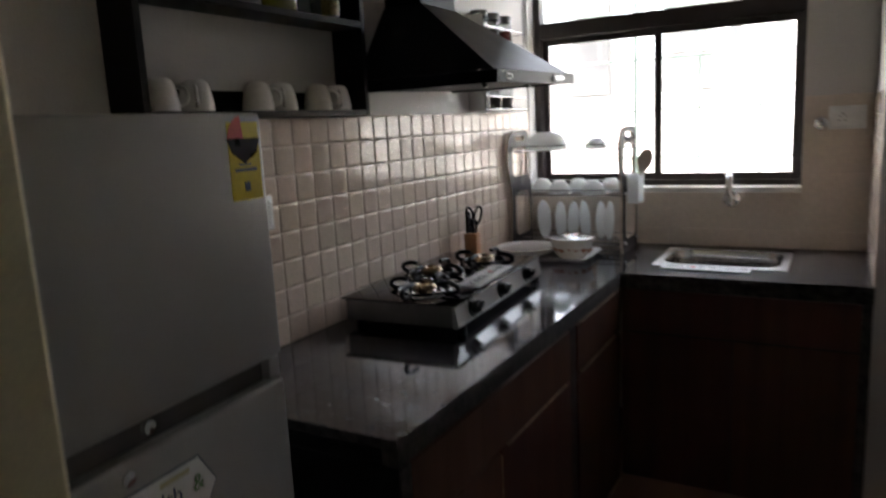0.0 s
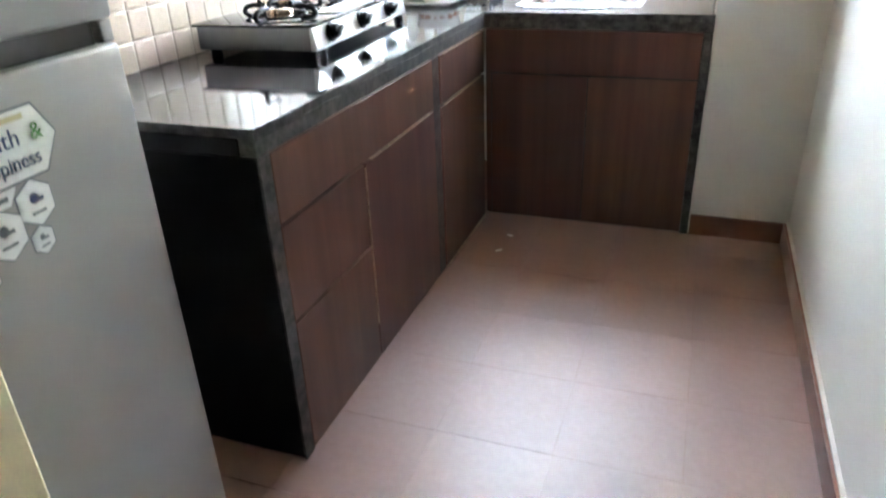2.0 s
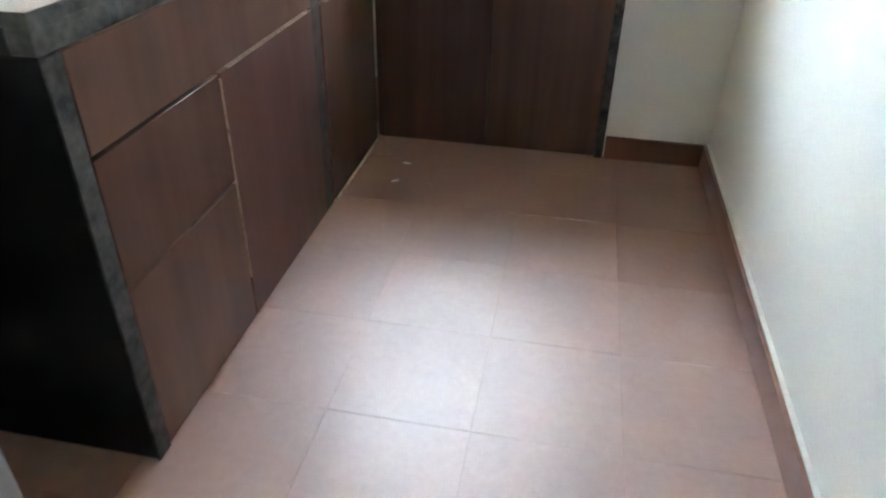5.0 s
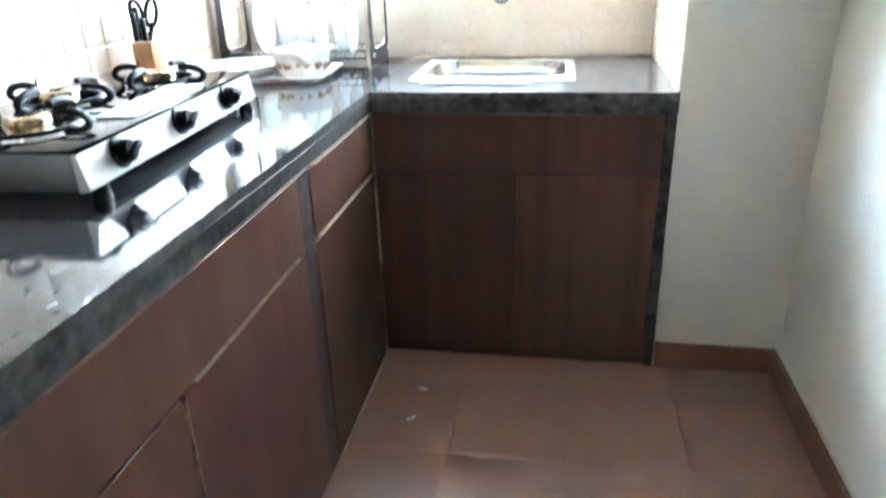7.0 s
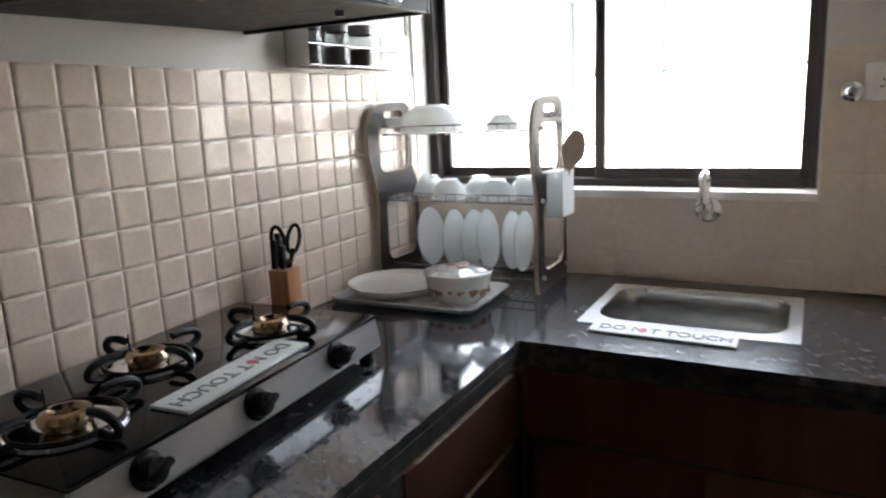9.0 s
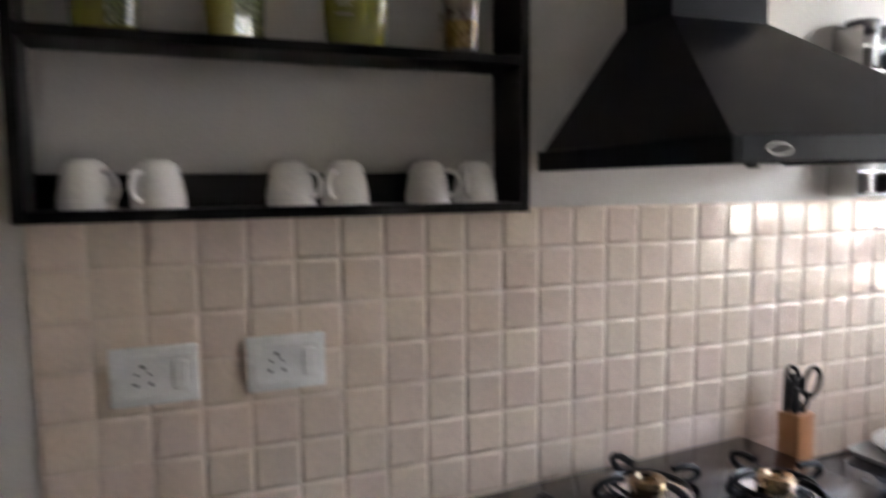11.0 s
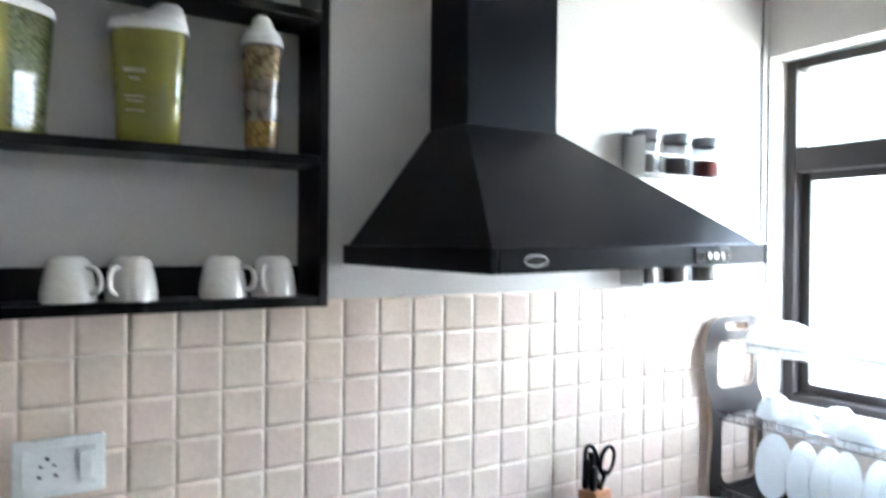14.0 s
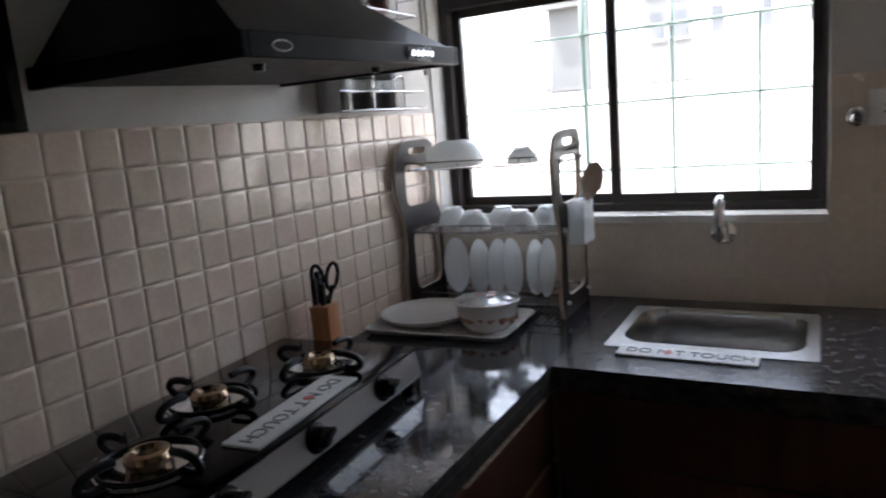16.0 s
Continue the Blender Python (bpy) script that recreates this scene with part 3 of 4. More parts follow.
front("door", -1.763, -1.222, 0.008, 0.634, unit, "ts")
unit = thing("base_cabinet", pose(0, 0, 0), "narrow brown laminate cabinet with a drawer and a door", "cabinet", "base cabinets")
part("body", box(B(), 0.0, FX - 0.021, -1.149, -0.612, 0.0, CZ - 0.062), DARK, unit)
front("drawer_front", -1.146, -0.628, 0.640, 0.803, unit, "t")
front("door", -1.146, -0.628, 0.008, 0.628, unit, "t")
unit = thing("sink_cabinet", pose(0, 0, 0), "dark brown laminate sink cabinet with two plain doors", "cabinet", "base cabinets")
part("end_panel", box(B(), 1.434, PX - 0.002, -0.604, 0.05, 0.0, CZ - 0.061, 0.003), GRANITE_EDGE, unit, "dark granite end panel")
part("back_board", box(B(), 0.61, 1.433, -0.584, -0.570, 0.0, CZ - 0.062), DARK, unit)
for n, x0, x1, z0, z1 in (("top_panel", 0.606, 1.433, 0.636, 0.806), ("door", 0.631, 1.022, 0.012, 0.630),
                          ("door", 1.026, 1.433, 0.012, 0.630), ("filler_strip", 0.606, 0.628, 0.012, 0.634)):
    part(n, box(B(), x0, x1, FY, FY + 0.020, z0, z1, 0.0008), WOOD, unit)
# near-black strips set into the open gaps, standing in for their shade
for x0, x1, z0, z1 in ((1.0222, 1.0258, 0.012, 0.630), (0.606, 1.433, 0.6304, 0.6356), (0.6282, 0.6308, 0.012, 0.630)):
    part("gap_shade", box(B(), x0, x1, FY + 0.0015, FY + 0.019, z0, z1), DARK, unit)
solid("floor_bead", tube(B(), [(FX + 0.002, y, 0.003) for y in np.linspace(-1.148, -0.63, 12)], 0.004, 6), WORN, "pale mortar bead where cabinet meets floor", "mortar", "structure")

# ---- sink ----
sink = thing("kitchen_sink", pose(0, 0, CZ), "stainless steel drop-in sink with a broad flat rim", "sink")
ox0, ox1, oy0, oy1 = 0.682, 1.190, -0.428, -0.026


def sink_ring(inset, r, z):
    return [Vector((x, y, z)) for x, y in round_rect(SX0 + inset + 0.002, SX1 - inset - 0.002, SY0 + inset + 0.002, SY1 - inset - 0.002, r, 6)]


bm = prism(B(), round_rect(ox0, ox1, oy0, oy1, 0.012, 6), [round_rect(SX0 + 0.004, SX1 - 0.004, SY0 + 0.004, SY1 - 0.004, 0.074, 6)],
           lambda u, v, w: Vector((u, v, 0.0032 - w)), 0.0028)
part("rim", bm, STEEL_SATIN, sink)
bm = loft(B(), [sink_ring(0.002, 0.074, 0.0036), sink_ring(0.004, 0.074, -0.004), sink_ring(0.007, 0.076, -0.08), sink_ring(0.010, 0.078, -0.150),
                sink_ring(0.016, 0.075, -0.164), sink_ring(0.032, 0.070, -0.173), sink_ring(0.09, 0.05, -0.177), sink_ring(0.15, 0.008, -0.180)], False, True)
part("basin", bm, STEEL_BASIN, sink)
part("drain", lathe(B(), [(0.002, -0.176), (0.030, -0.176), (0.038, -0.1785), (0.040, -0.1795)], 24, pose(0.93, -0.22, 0)), CHROME, sink, "round chromed drain")

# ---- tap ----
tap = thing("wall_tap", pose(0.925, WY - 0.008, 1.090), "chromed wall tap with a raised lever above the sink", "tap")
turn = pose(0, 0, 0, 90, 0, 0)
part("flange", lathe(B(), [(0.0, -0.001), (0.036, -0.001), (0.037, 0.004), (0.030, 0.012), (0.016, 0.015)], 28, turn, True), CHROME, tap)
part("body", rod(rod(B(), (0, -0.010, 0), (0, -0.075, 0), 0.013), (0, -0.046, -0.020), (0, -0.046, 0.026), 0.0205), CHROME, tap)
spout = [(0, -0.046, 0.02), (0, -0.046, 0.070), (0, -0.050, 0.095), (0, -0.066, 0.112), (0, -0.090, 0.114), (0, -0.108, 0.100), (0, -0.112, 0.075), (0, -0.112, 0.035)]
part("spout", tube(B(), smooth_line(spout, 4), 0.0098, 12), CHROME, tap)
part("lever", box(B(), -0.020, -0.010, -0.058, -0.044, 0.012, 0.108, 0.003, 2), CHROME, tap)

# ---- stove ----
stove = thing("gas_stove", pose(0.172, -1.218, CZ, 0, 0, 3.4), "three-burner gas stove with a black glass top and steel front", "gas stove")
L2, D0, D1 = 0.390, -0.200, 0.195       # half length, back and front
part("glass_top", box(B(), D0, D1, -L2, L2, 0.0905, 0.0975, 0.002, 2), BLACK_GLASS, stove)
part("body", box(B(), D0 + 0.012, D1 - 0.012, -L2 + 0.008, L2 - 0.008, 0.024, 0.090, 0.004, 2), DARK_STEEL, stove)
prof = [(D1 - 0.012, 0.090), (D1 - 0.004, 0.090), (D1 + 0.008, 0.032), (D1 + 0.005, 0.026), (D1 - 0.012, 0.024)]
part("front_panel", loft(B(), [[Vector((x, y, z)) for x, z in prof] for y in (-L2 + 0.004, L2 - 0.004)]), STEEL_SATIN, stove, "sloped brushed steel front panel")
for y in (-L2 + 0.05, L2 - 0.05):
    for x in (D0 + 0.04, D1 - 0.005):
        part("foot", rod(B(), (x, y, 0.0), (x, y, 0.025), 0.018, 0.015), BLACK_PLASTIC, stove)
for y in (-0.272, -0.035, 0.214):
    m = pose(D1 + 0.002, y, 0.063, 0, 78, 0)
    knob = part("knob", lathe(B(), [(0.0, 0.0), (0.029, 0.0), (0.029, 0.004), (0.022, 0.006), (0.021, 0.022), (0.018, 0.026), (0.0, 0.026)], 24, m), BLACK_PLASTIC, stove)
    bm = box(B(), -0.0055, 0.0055, -0.022, 0.022, 0.020, 0.038, 0.003, 2)
    bm.transform(m @ pose(0, 0, 0, 0, 0, 20))
    part("grip", bm, BLACK_PLASTIC, knob)


def burner(x, y, r):
    ring = part("drip_pan", lathe(B(), [(0.022, 0.100), (r * 0.62, 0.0985), (r * 0.90, 0.1005), (r, 0.106), (r * 1.05, 0.1045), (r * 1.06, 0.0985)], 36, pose(x, y, 0)), CHROME, stove, "shiny steel drip pan")
    part("burner_cap", lathe(B(), [(0.016, 0.101), (r * 0.40, 0.101), (r * 0.47, 0.109), (r * 0.49, 0.117), (r * 0.43, 0.126), (r * 0.30, 0.128), (r * 0.20, 0.122), (r * 0.17, 0.110), (0.001, 0.109)], 28, pose(x, y, 0)), BRASS, ring, "tarnished brass burner")
    bm = tube(B(), [(x + r * 0.98 * math.cos(a), y + r * 0.98 * math.sin(a), 0.109) for a in np.linspace(0, 2 * math.pi, 36, endpoint=False)], 0.0035, 6, True)
    grid = part("pan_support", bm, BLACK_IRON, stove, "black enamelled pan support")
    for k in range(4):
        a = radians(-5 + 90 * k)
        ca, sa = math.cos(a), math.sin(a)
        pts = [(0.96, 0.106), (1.24, 0.1035), (1.47, 0.111), (1.50, 0.121), (1.36, 0.131), (1.02, 0.136), (0.74, 0.134)]
        path = smooth_line([(x + ca * r * q, y + sa * r * q, z) for q, z in pts], 3)
        part("prong", tube(B(), path, 0.0075, 8), BLACK_IRON, grid)
    for k in range(8):
        a = radians(45 * k + 20)
        part("pin", rod(B(), (x + r * 0.5 * math.cos(a), y + r * 0.5 * math.sin(a), 0.100), (x + r * 0.5 * math.cos(a), y + r * 0.5 * math.sin(a), 0.110), 0.0018, n=6), BLACK_IRON, grid) if k % 4 == 0 else None
    part("igniter", rod(B(), (x - r * 0.62, y + 0.004, 0.098), (x - r * 0.62, y + 0.004, 0.150), 0.0016, n=6), BLACK_IRON, ring)


burner(0.030, -0.262, 0.083)
burner(-0.066, -0.018, 0.080)
burner(0.036, 0.218, 0.078)

# ---- printed boards ----


def notice(m, length, width, label):
    b = thing("notice_board", m, label, "sign", "notice boards")
    part("board", box(B(), -length / 2, length / 2, -width / 2, width / 2, 0, 0.006, 0.001), LIME_BOARD, b)
    h = length * 0.125
    lettering("lettering", "DO N", h, INK, b, pose(-length * 0.44, 0, 0.0066), align="LEFT")
    lettering("lettering", "T TOUCH", h, INK, b, pose(-length * 0.085, 0, 0.0066), align="LEFT")
    hx = -length * 0.130
    bm = lathe(B(), [(0.0, 0.0066), (h * 0.26, 0.0066), (h * 0.26, 0.0075), (0.0, 0.0075)], 12, pose(hx, 0, 0))
    part("red_dot", bm, RED, b, "small red round mark in place of a letter")
    return b


notice(pose(0.307, -1.214, CZ + 0.0985, 0, 0, -84.8), 0.332, 0.080, "white printed notice board lying on the stove")
notice(pose(0.898, -0.463, CZ + 0.0026, 3, 0, -1.6), 0.335, 0.066, "white printed notice board lying along the front of the sink")

# ---- knife block ----
kb = thing("knife_block", pose(0.014, -0.737, CZ, 0, 0, 12), "wooden knife block holding black knives and scissors", "knife block")
part("block", box(B(), -0.027, 0.027, -0.034, 0.034, 0, 0.164, 0.003, 2), BLOCK_WOOD, kb)
for x, y, h, lean in ((-0.014, -0.020, 0.075, -2), (-0.012, 0.004, 0.088, 1), (0.010, -0.022, 0.06, -3), (-0.014, 0.024, 0.066, 3)):
    bm = box(B(), -0.006, 0.006, -0.009, 0.009, 0, h, 0.003, 2)
    bm.transform(pose(x, y, 0.166, lean, 0, 0))
    part("knife_handle", bm, BLACK_PLASTIC, kb)
fan = lambda u, z: Vector((0.008 + 0.75 * u, 0.006 + 0.66 * u, z))     # the scissors stand across the block
sc = part("scissors", rod(rod(B(), fan(0.006, 0.15), fan(-0.016, 0.212), 0.006), fan(-0.002, 0.15), fan(0.018, 0.212), 0.006), BLACK_PLASTIC, kb)
for u0, tilt in ((-0.019, 0.12), (0.020, -0.18)):
    pts = [fan(u0 + 0.0155 * math.cos(a) - tilt * 0.036 * math.sin(a), 0.236 + 0.036 * math.sin(a)) for a in np.linspace(0, 2 * math.pi, 20, endpoint=False)]
    part("finger_loop", tube(B(), pts, 0.0052, 8, True), BLACK_PLASTIC, sc)
part("rivet", rod(B(), (0.011, 0.003, 0.182), (0.016, -0.002, 0.182), 0.006, n=12), BRASS, sc)

# ---- tray with plates and casserole ----
tray = thing("serving_tray", pose(0.184, -0.346, CZ, 0, 0, 2), "white rectangular melamine tray on the counter", "tray")
rr = lambda g, r, z: [Vector((x, y, z)) for x, y in round_rect(-0.232 + g, 0.232 - g, -0.153 + g, 0.153 - g, r, 5)]
part("tray_body", loft(B(), [rr(0.026, 0.02, 0.001), rr(0.012, 0.03, 0.004), rr(0.0, 0.035, 0.019), rr(0.003, 0.034, 0.0215), rr(0.010, 0.03, 0.019), rr(0.024, 0.022, 0.007), rr(0.03, 0.02, 0.0055)]), MELAMINE, tray)


def plate_profile(r, h, t=0.003):
    return [(0.0, 0.0), (r * 0.56, 0.0), (r * 0.60, 0.002), (r * 0.78, h * 0.45), (r * 0.97, h * 0.92), (r, h), (r * 0.985, h + t * 0.7), (r * 0.95, h), (r * 0.77, h * 0.5 + t), (r * 0.60, t + 0.001), (r * 0.55, t), (0.0, t)]


dish = [(0.0, 0.0), (0.56, 0.0), (0.62, 0.003), (0.86, 0.014), (0.97, 0.027), (1.0, 0.036), (0.985, 0.0375), (0.955, 0.0355), (0.90, 0.029), (0.80, 0.0255), (0.0, 0.0245)]
solid("serving_dish", lathe(B(), [(0.147 * r, z) for r, z in dish], 48), CERAMIC, "large plain white round dish with curved sides on the tray", "dish", m=pose(0.098, -0.340, CZ + 0.006))
pot = thing("casserole", pose(0.319, -0.362, CZ + 0.0065, 0, 0, 23), "white floral porcelain casserole with a glass lid", "casserole")
R = 0.093
part("bowl", lathe(B(), [(0.0, 0.0), (R * 0.62, 0.0), (R * 0.66, 0.004), (R * 0.84, 0.020), (R * 0.96, 0.048), (R, 0.074), (R * 1.04, 0.079), (R * 1.04, 0.083), (R * 0.97, 0.083), (R * 0.93, 0.06), (R * 0.8, 0.022), (0.0, 0.008)], 40), CERAMIC, pot)
FLOWER = surf("flower_print", (0.30, 0.11, 0.07), (0.50, 0.33, 0.24), 0.2, 160, 300, relief=0.0)
petals = random.Random(9)
for a in (-128, -104, -84, -58, -35, -10, 22, 60, 120, 170, 210):
    bm = B()
    zc, k0 = 0.044 + petals.uniform(-0.012, 0.012), petals.uniform(0, 3)
    for k in range(4):
        aa = radians(a + 6.0 * math.cos(k * 1.6 + k0))
        rr0 = R * (0.93 + 0.5 * (zc - 0.044))
        p = Vector((math.cos(aa) * rr0, math.sin(aa) * rr0, zc + 0.007 * math.sin(k * 1.6 + k0)))
        bmesh.ops.create_icosphere(bm, subdivisions=1, radius=petals.uniform(0.0070, 0.0115), matrix=Matrix.Translation(p) @ pose(0, 0, 0, 0, 0, math.degrees(aa)) @ Matrix.Diagonal((0.35, 1, 1, 1)))
    part("painted_flower", bm, FLOWER, pot, "reddish brown painted flower")
lid = part("lid", lathe(B(), [(0.0, 0.104), (R * 0.30, 0.104), (R * 0.36, 0.102), (R * 0.42, 0.101), (R * 0.85, 0.094), (R * 1.00, 0.087), (R * 0.98, 0.0850), (R * 0.84, 0.0915), (R * 0.42, 0.098), (R * 0.34, 0.099), (0.0, 0.101)], 40), LID_GLASS, pot, "domed clear glass lid")
for k, (ax, ay) in enumerate(((0.012, -0.020), (-0.022, 0.006), (0.020, 0.018))):
    bm = B()
    for q in range(4):
        p = Vector((ax + 0.007 * math.cos(q * 1.6 + k), ay + 0.007 * math.sin(q * 1.6 + k), 0.1036))
        bmesh.ops.create_icosphere(bm, subdivisions=1, radius=petals.uniform(0.008, 0.012), matrix=Matrix.Translation(p) @ Matrix.Diagonal((1, 1, 0.25, 1)))
    part("painted_flower", bm, FLOWER, lid, "reddish brown painted flower")
part("lid_rim", tube(B(), [(R * 1.04 * math.cos(a), R * 1.04 * math.sin(a), 0.0865) for a in np.linspace(0, 2 * math.pi, 40, endpoint=False)], 0.003, 6, True), CERAMIC, lid)

# ---- dish rack ----
rack = thing("dish_rack", pose(0, 0, CZ), "two-tier dish drainer with dark board sides and chromed wire", "dish rack")
edge = [(-0.150, 0.568), (-0.200, 0.556), (-0.228, 0.520), (-0.240, 0.460), (-0.238, 0.400), (-0.222, 0.345), (-0.206, 0.290), (-0.201, 0.220), (-0.208, 0.140),
        (-0.212, 0.070), (-0.205, 0.020), (-0.196, 0.0)]
outline = smooth_line([(y * 1.08, z, 0) for y, z in edge], 3)
outline = [(p.x, p.y) for p in outline] + [(0.030, 0.0), (0.034, 0.02), (0.034, 0.28), (0.026, 0.315), (0.010, 0.335), (0.006, 0.36), (0.010, 0.52), (0.002, 0.552), (-0.020, 0.566), (-0.050, 0.570)]
for x in (-0.040, 0.497):
    holes = [round_rect(-0.160, -0.050, 0.522, 0.544, 0.010), round_rect(-0.196, -0.022, 0.350, 0.492, 0.030), round_rect(-0.172, 0.004, 0.060, 0.268, 0.035)]
    part("side_panel", prism(B(), outline, holes, lambda u, v, w, x0=x: Vector((x0 + w, u, v)), 0.012, 1), [PLY_FACE, PLY_EDGE], rack)


def wire_shelf(z, y0, y1):
    rail = mesh_of("rail", rod(B(), (-0.028, 0, 0), (0.497, 0, 0), 0.0025, n=6), WIRE)
    cross = mesh_of("wire", rod(B(), (0, y0, -0.002), (0, y1, -0.002), 0.0014, n=5), WIRE)
    post = mesh_of("guard_post", rod(B(), (0, 0, 0), (0, 0, 0.024), 0.0012, n=5), WIRE)
    ring = [(-0.027, y0, z), (0.496, y0, z), (0.496, y1, z), (-0.027, y1, z)]
    sh = part("wire_shelf", tube(B(), ring, 0.0026, 6, True), WIRE, rack)

    def piece(name, mesh, x, y, zz):
        ob = new(name, mesh)
        ob.parent = sh
        ob.location = (x, y, zz)
    for x in np.linspace(-0.015, 0.485, 24):
        piece("wire", cross, x, 0, z)
    for y in (y0 - 0.002, y1 + 0.002):
        piece("rail", rail, 0, y, z + 0.024)
        for x in np.linspace(-0.01, 0.48, 15):
            piece("guard_post", post, x, y, z)
    for y in (y0, y1):
        part("end_knob", rod(B(), (0.509, y, z + 0.01), (0.517, y, z + 0.01), 0.007, n=10), WHITE_PLASTIC, sh)


wire_shelf(0.470, -0.185, 0.002)
wire_shelf(0.262, -0.190, 0.020)
wire_shelf(0.034, -0.185, 0.020)
for y in (-0.17, -0.12, -0.07):
    part("cup_hook", tube(B(), smooth_line([(0.509, y, 0.512), (0.526, y, 0.508), (0.534, y, 0.516), (0.534, y, 0.526)], 3), 0.0022, 6), WIRE, rack)


def bowl(x, y, z, r, h, label, domed=False):
    prof = [(0.0, h), (r * 0.44, h), (r * 0.47, h - 0.003), (r * 0.62, h - 0.008), (r * 0.80, h * 0.74), (r * 0.93, h * 0.46), (r * 0.99, h * 0.16), (r, 0.0), (r * 0.97, 0.0), (r * 0.94, h * 0.2), (r * 0.86, h * 0.5), (r * 0.6, h - 0.014), (0.0, h - 0.012)] if domed else [(0.0, h), (r * 0.46, h), (r * 0.50, h - 0.002), (r * 0.50, h - 0.007), (r * 0.62, h - 0.012), (r * 0.86, h * 0.5), (r * 0.97, h * 0.16), (r, 0.0), (r * 0.965, 0.0), (r * 0.93, h * 0.18), (r * 0.8, h * 0.52), (r * 0.5, h - 0.012), (0.0, h - 0.012)]
    solid("bowl", lathe(B(), prof, 32), OPAL, label, "bowl", group="bowls in the dish rack", m=pose(x, y, CZ + z))


bowl(0.107, -0.092, 0.4735, 0.100, 0.084, "large white bowl upside down on the top rack", True)
bowl(0.350, -0.092, 0.4735, 0.052, 0.050, "small white bowl upside down on the top rack")
for x, y in ((0.058, -0.034), (0.182, -0.132), (0.246, -0.034), (0.346, -0.132), (0.404, -0.036)):
    bowl(x, y, 0.2655, 0.056, 0.062, "white bowl upside down on the middle rack")
for i, (x, y, r) in enumerate(((0.070, -0.085, 0.095), (0.155, -0.085, 0.093), (0.210, -0.060, 0.092), (0.278, -0.090, 0.095), (0.352, -0.070, 0.092), (0.398, -0.090, 0.095))):
    solid("side_plate", lathe(B(), plate_profile(r, 0.014), 36), OPAL, "white plate standing upright in the rack", "plate", group="plates in the dish rack",
          m=pose(x, y, CZ + 0.036 + r, 0, 84 + (i % 3) * 3, 1 + (i % 2) * 2))

# cutlery holder on the rack's end, with a wooden spatula
holder = thing("cutlery_holder", pose(0.5145, -0.175, CZ + 0.225), "white translucent plastic cutlery holder hooked on the rack", "cutlery holder")
bm = B()
for x0, x1, y0, y1, z0, z1 in ((0.004, 0.007, 0, 0.100, 0, 0.13), (0.050, 0.053, 0, 0.100, 0, 0.13), (0.007, 0.050, 0, 0.003, 0, 0.13), (0.007, 0.050, 0.097, 0.100, 0, 0.13), (0.007, 0.050, 0.003, 0.097, 0, 0.003)):
    box(bm, x0, x1, y0, y1, z0, z1)
part("cup", bm, OPAL, holder)
part("hook", box(B(), -0.004, 0.004, 0.03, 0.07, 0.115, 0.128, 0.001), WHITE_PLASTIC, holder)
spat = thing("spatula", pose(0.526, -0.120, CZ + 0.232, 0, 17, 0), "worn greyish wooden spatula standing in the cutlery holder", "spatula")
part("handle", box(B(), -0.009, 0.009, -0.005, 0.005, 0.0, 0.15, 0.004, 2), SPOON_WOOD, spat)
blade = [Vector((0.034 * math.cos(a) * (1 if math.sin(a) > -0.3 else 0.8), 0.052 * math.sin(a), 0)) for a in np.linspace(0, 2 * math.pi, 24, endpoint=False)]
bm = loft(B(), [[Vector((p.x, w, 0.186 + p.y * 1.15)) for p in blade] for w in (-0.003, 0.003)])
part("blade", bm, SPOON_WOOD, spat)

# ---- range hood ----
hood = thing("range_hood", pose(0, 0, 0), "black pyramid chimney hood mounted over the stove", "range hood")
HY0, HY1, HX, HZ0, HZ1 = -1.396, -0.714, 0.459, 1.612, 1.649
QY0, QY1, QX, QZ = -1.190, -0.940, 0.090, 1.893
W0 = WX + 0.001
bm = loft(B(), [[Vector(p) for p in ((W0, HY0 + 0.012, HZ1), (HX - 0.012, HY0 + 0.012, HZ1), (HX - 0.012, HY1 - 0.012, HZ1), (W0, HY1 - 0.012, HZ1))],
                [Vector(p) for p in ((W0, QY0, QZ), (QX, QY0, QZ), (QX, QY1, QZ), (W0, QY1, QZ))]])
part("canopy", bm, HOOD_M, hood, angle=20)
for x0, x1, y0, y1 in ((W0, HX, HY0, HY0 + 0.014), (W0, HX, HY1 - 0.014, HY1), (HX - 0.014, HX, HY0 + 0.0142, HY1 - 0.0142)):
    part("lip", box(B(), x0, x1, y0, y1, HZ0, HZ1 + 0.003, 0.002), HOOD_M, hood)
part("chimney", box(B(), W0, QX - 0.002, QY0 + 0.002, QY1 - 0.002, QZ - 0.004, 2.397, 0.002), HOOD_M, hood)
part("filter", box(B(), W0 + 0.01, HX - 0.03, HY0 + 0.03, HY1 - 0.03, HZ0 + 0.006, HZ0 + 0.012), FILTER_M, hood, "grey metal filter underneath")
for y in (HY0 + 0.16, HY1 - 0.16):
    part("filter_knob", rod(B(), (HX - 0.12, y, HZ0 - 0.006), (HX - 0.12, y, HZ0 + 0.008), 0.009, 0.012), BLACK_PLASTIC, hood)
m = pose(HX + 0.0005, -1.312, 1.631, 0, 90, 0) @ Matrix.Diagonal((0.30, 0.85, 1.0, 1.0))
bad = part("badge", lathe(B(), [(0.0, 0.0), (0.024, 0.0), (0.024, 0.002), (0.0, 0.0025)], 24, m), FILTER_M, hood, "oval grey metal badge with a bright ring")
part("badge_ring", tube(B(), [m @ Vector((0.026 * math.cos(a), 0.026 * math.sin(a), 0.001)) for a in np.linspace(0, 2 * math.pi, 28, endpoint=False)], 0.0016, 6, True), STEEL_SATIN, bad)
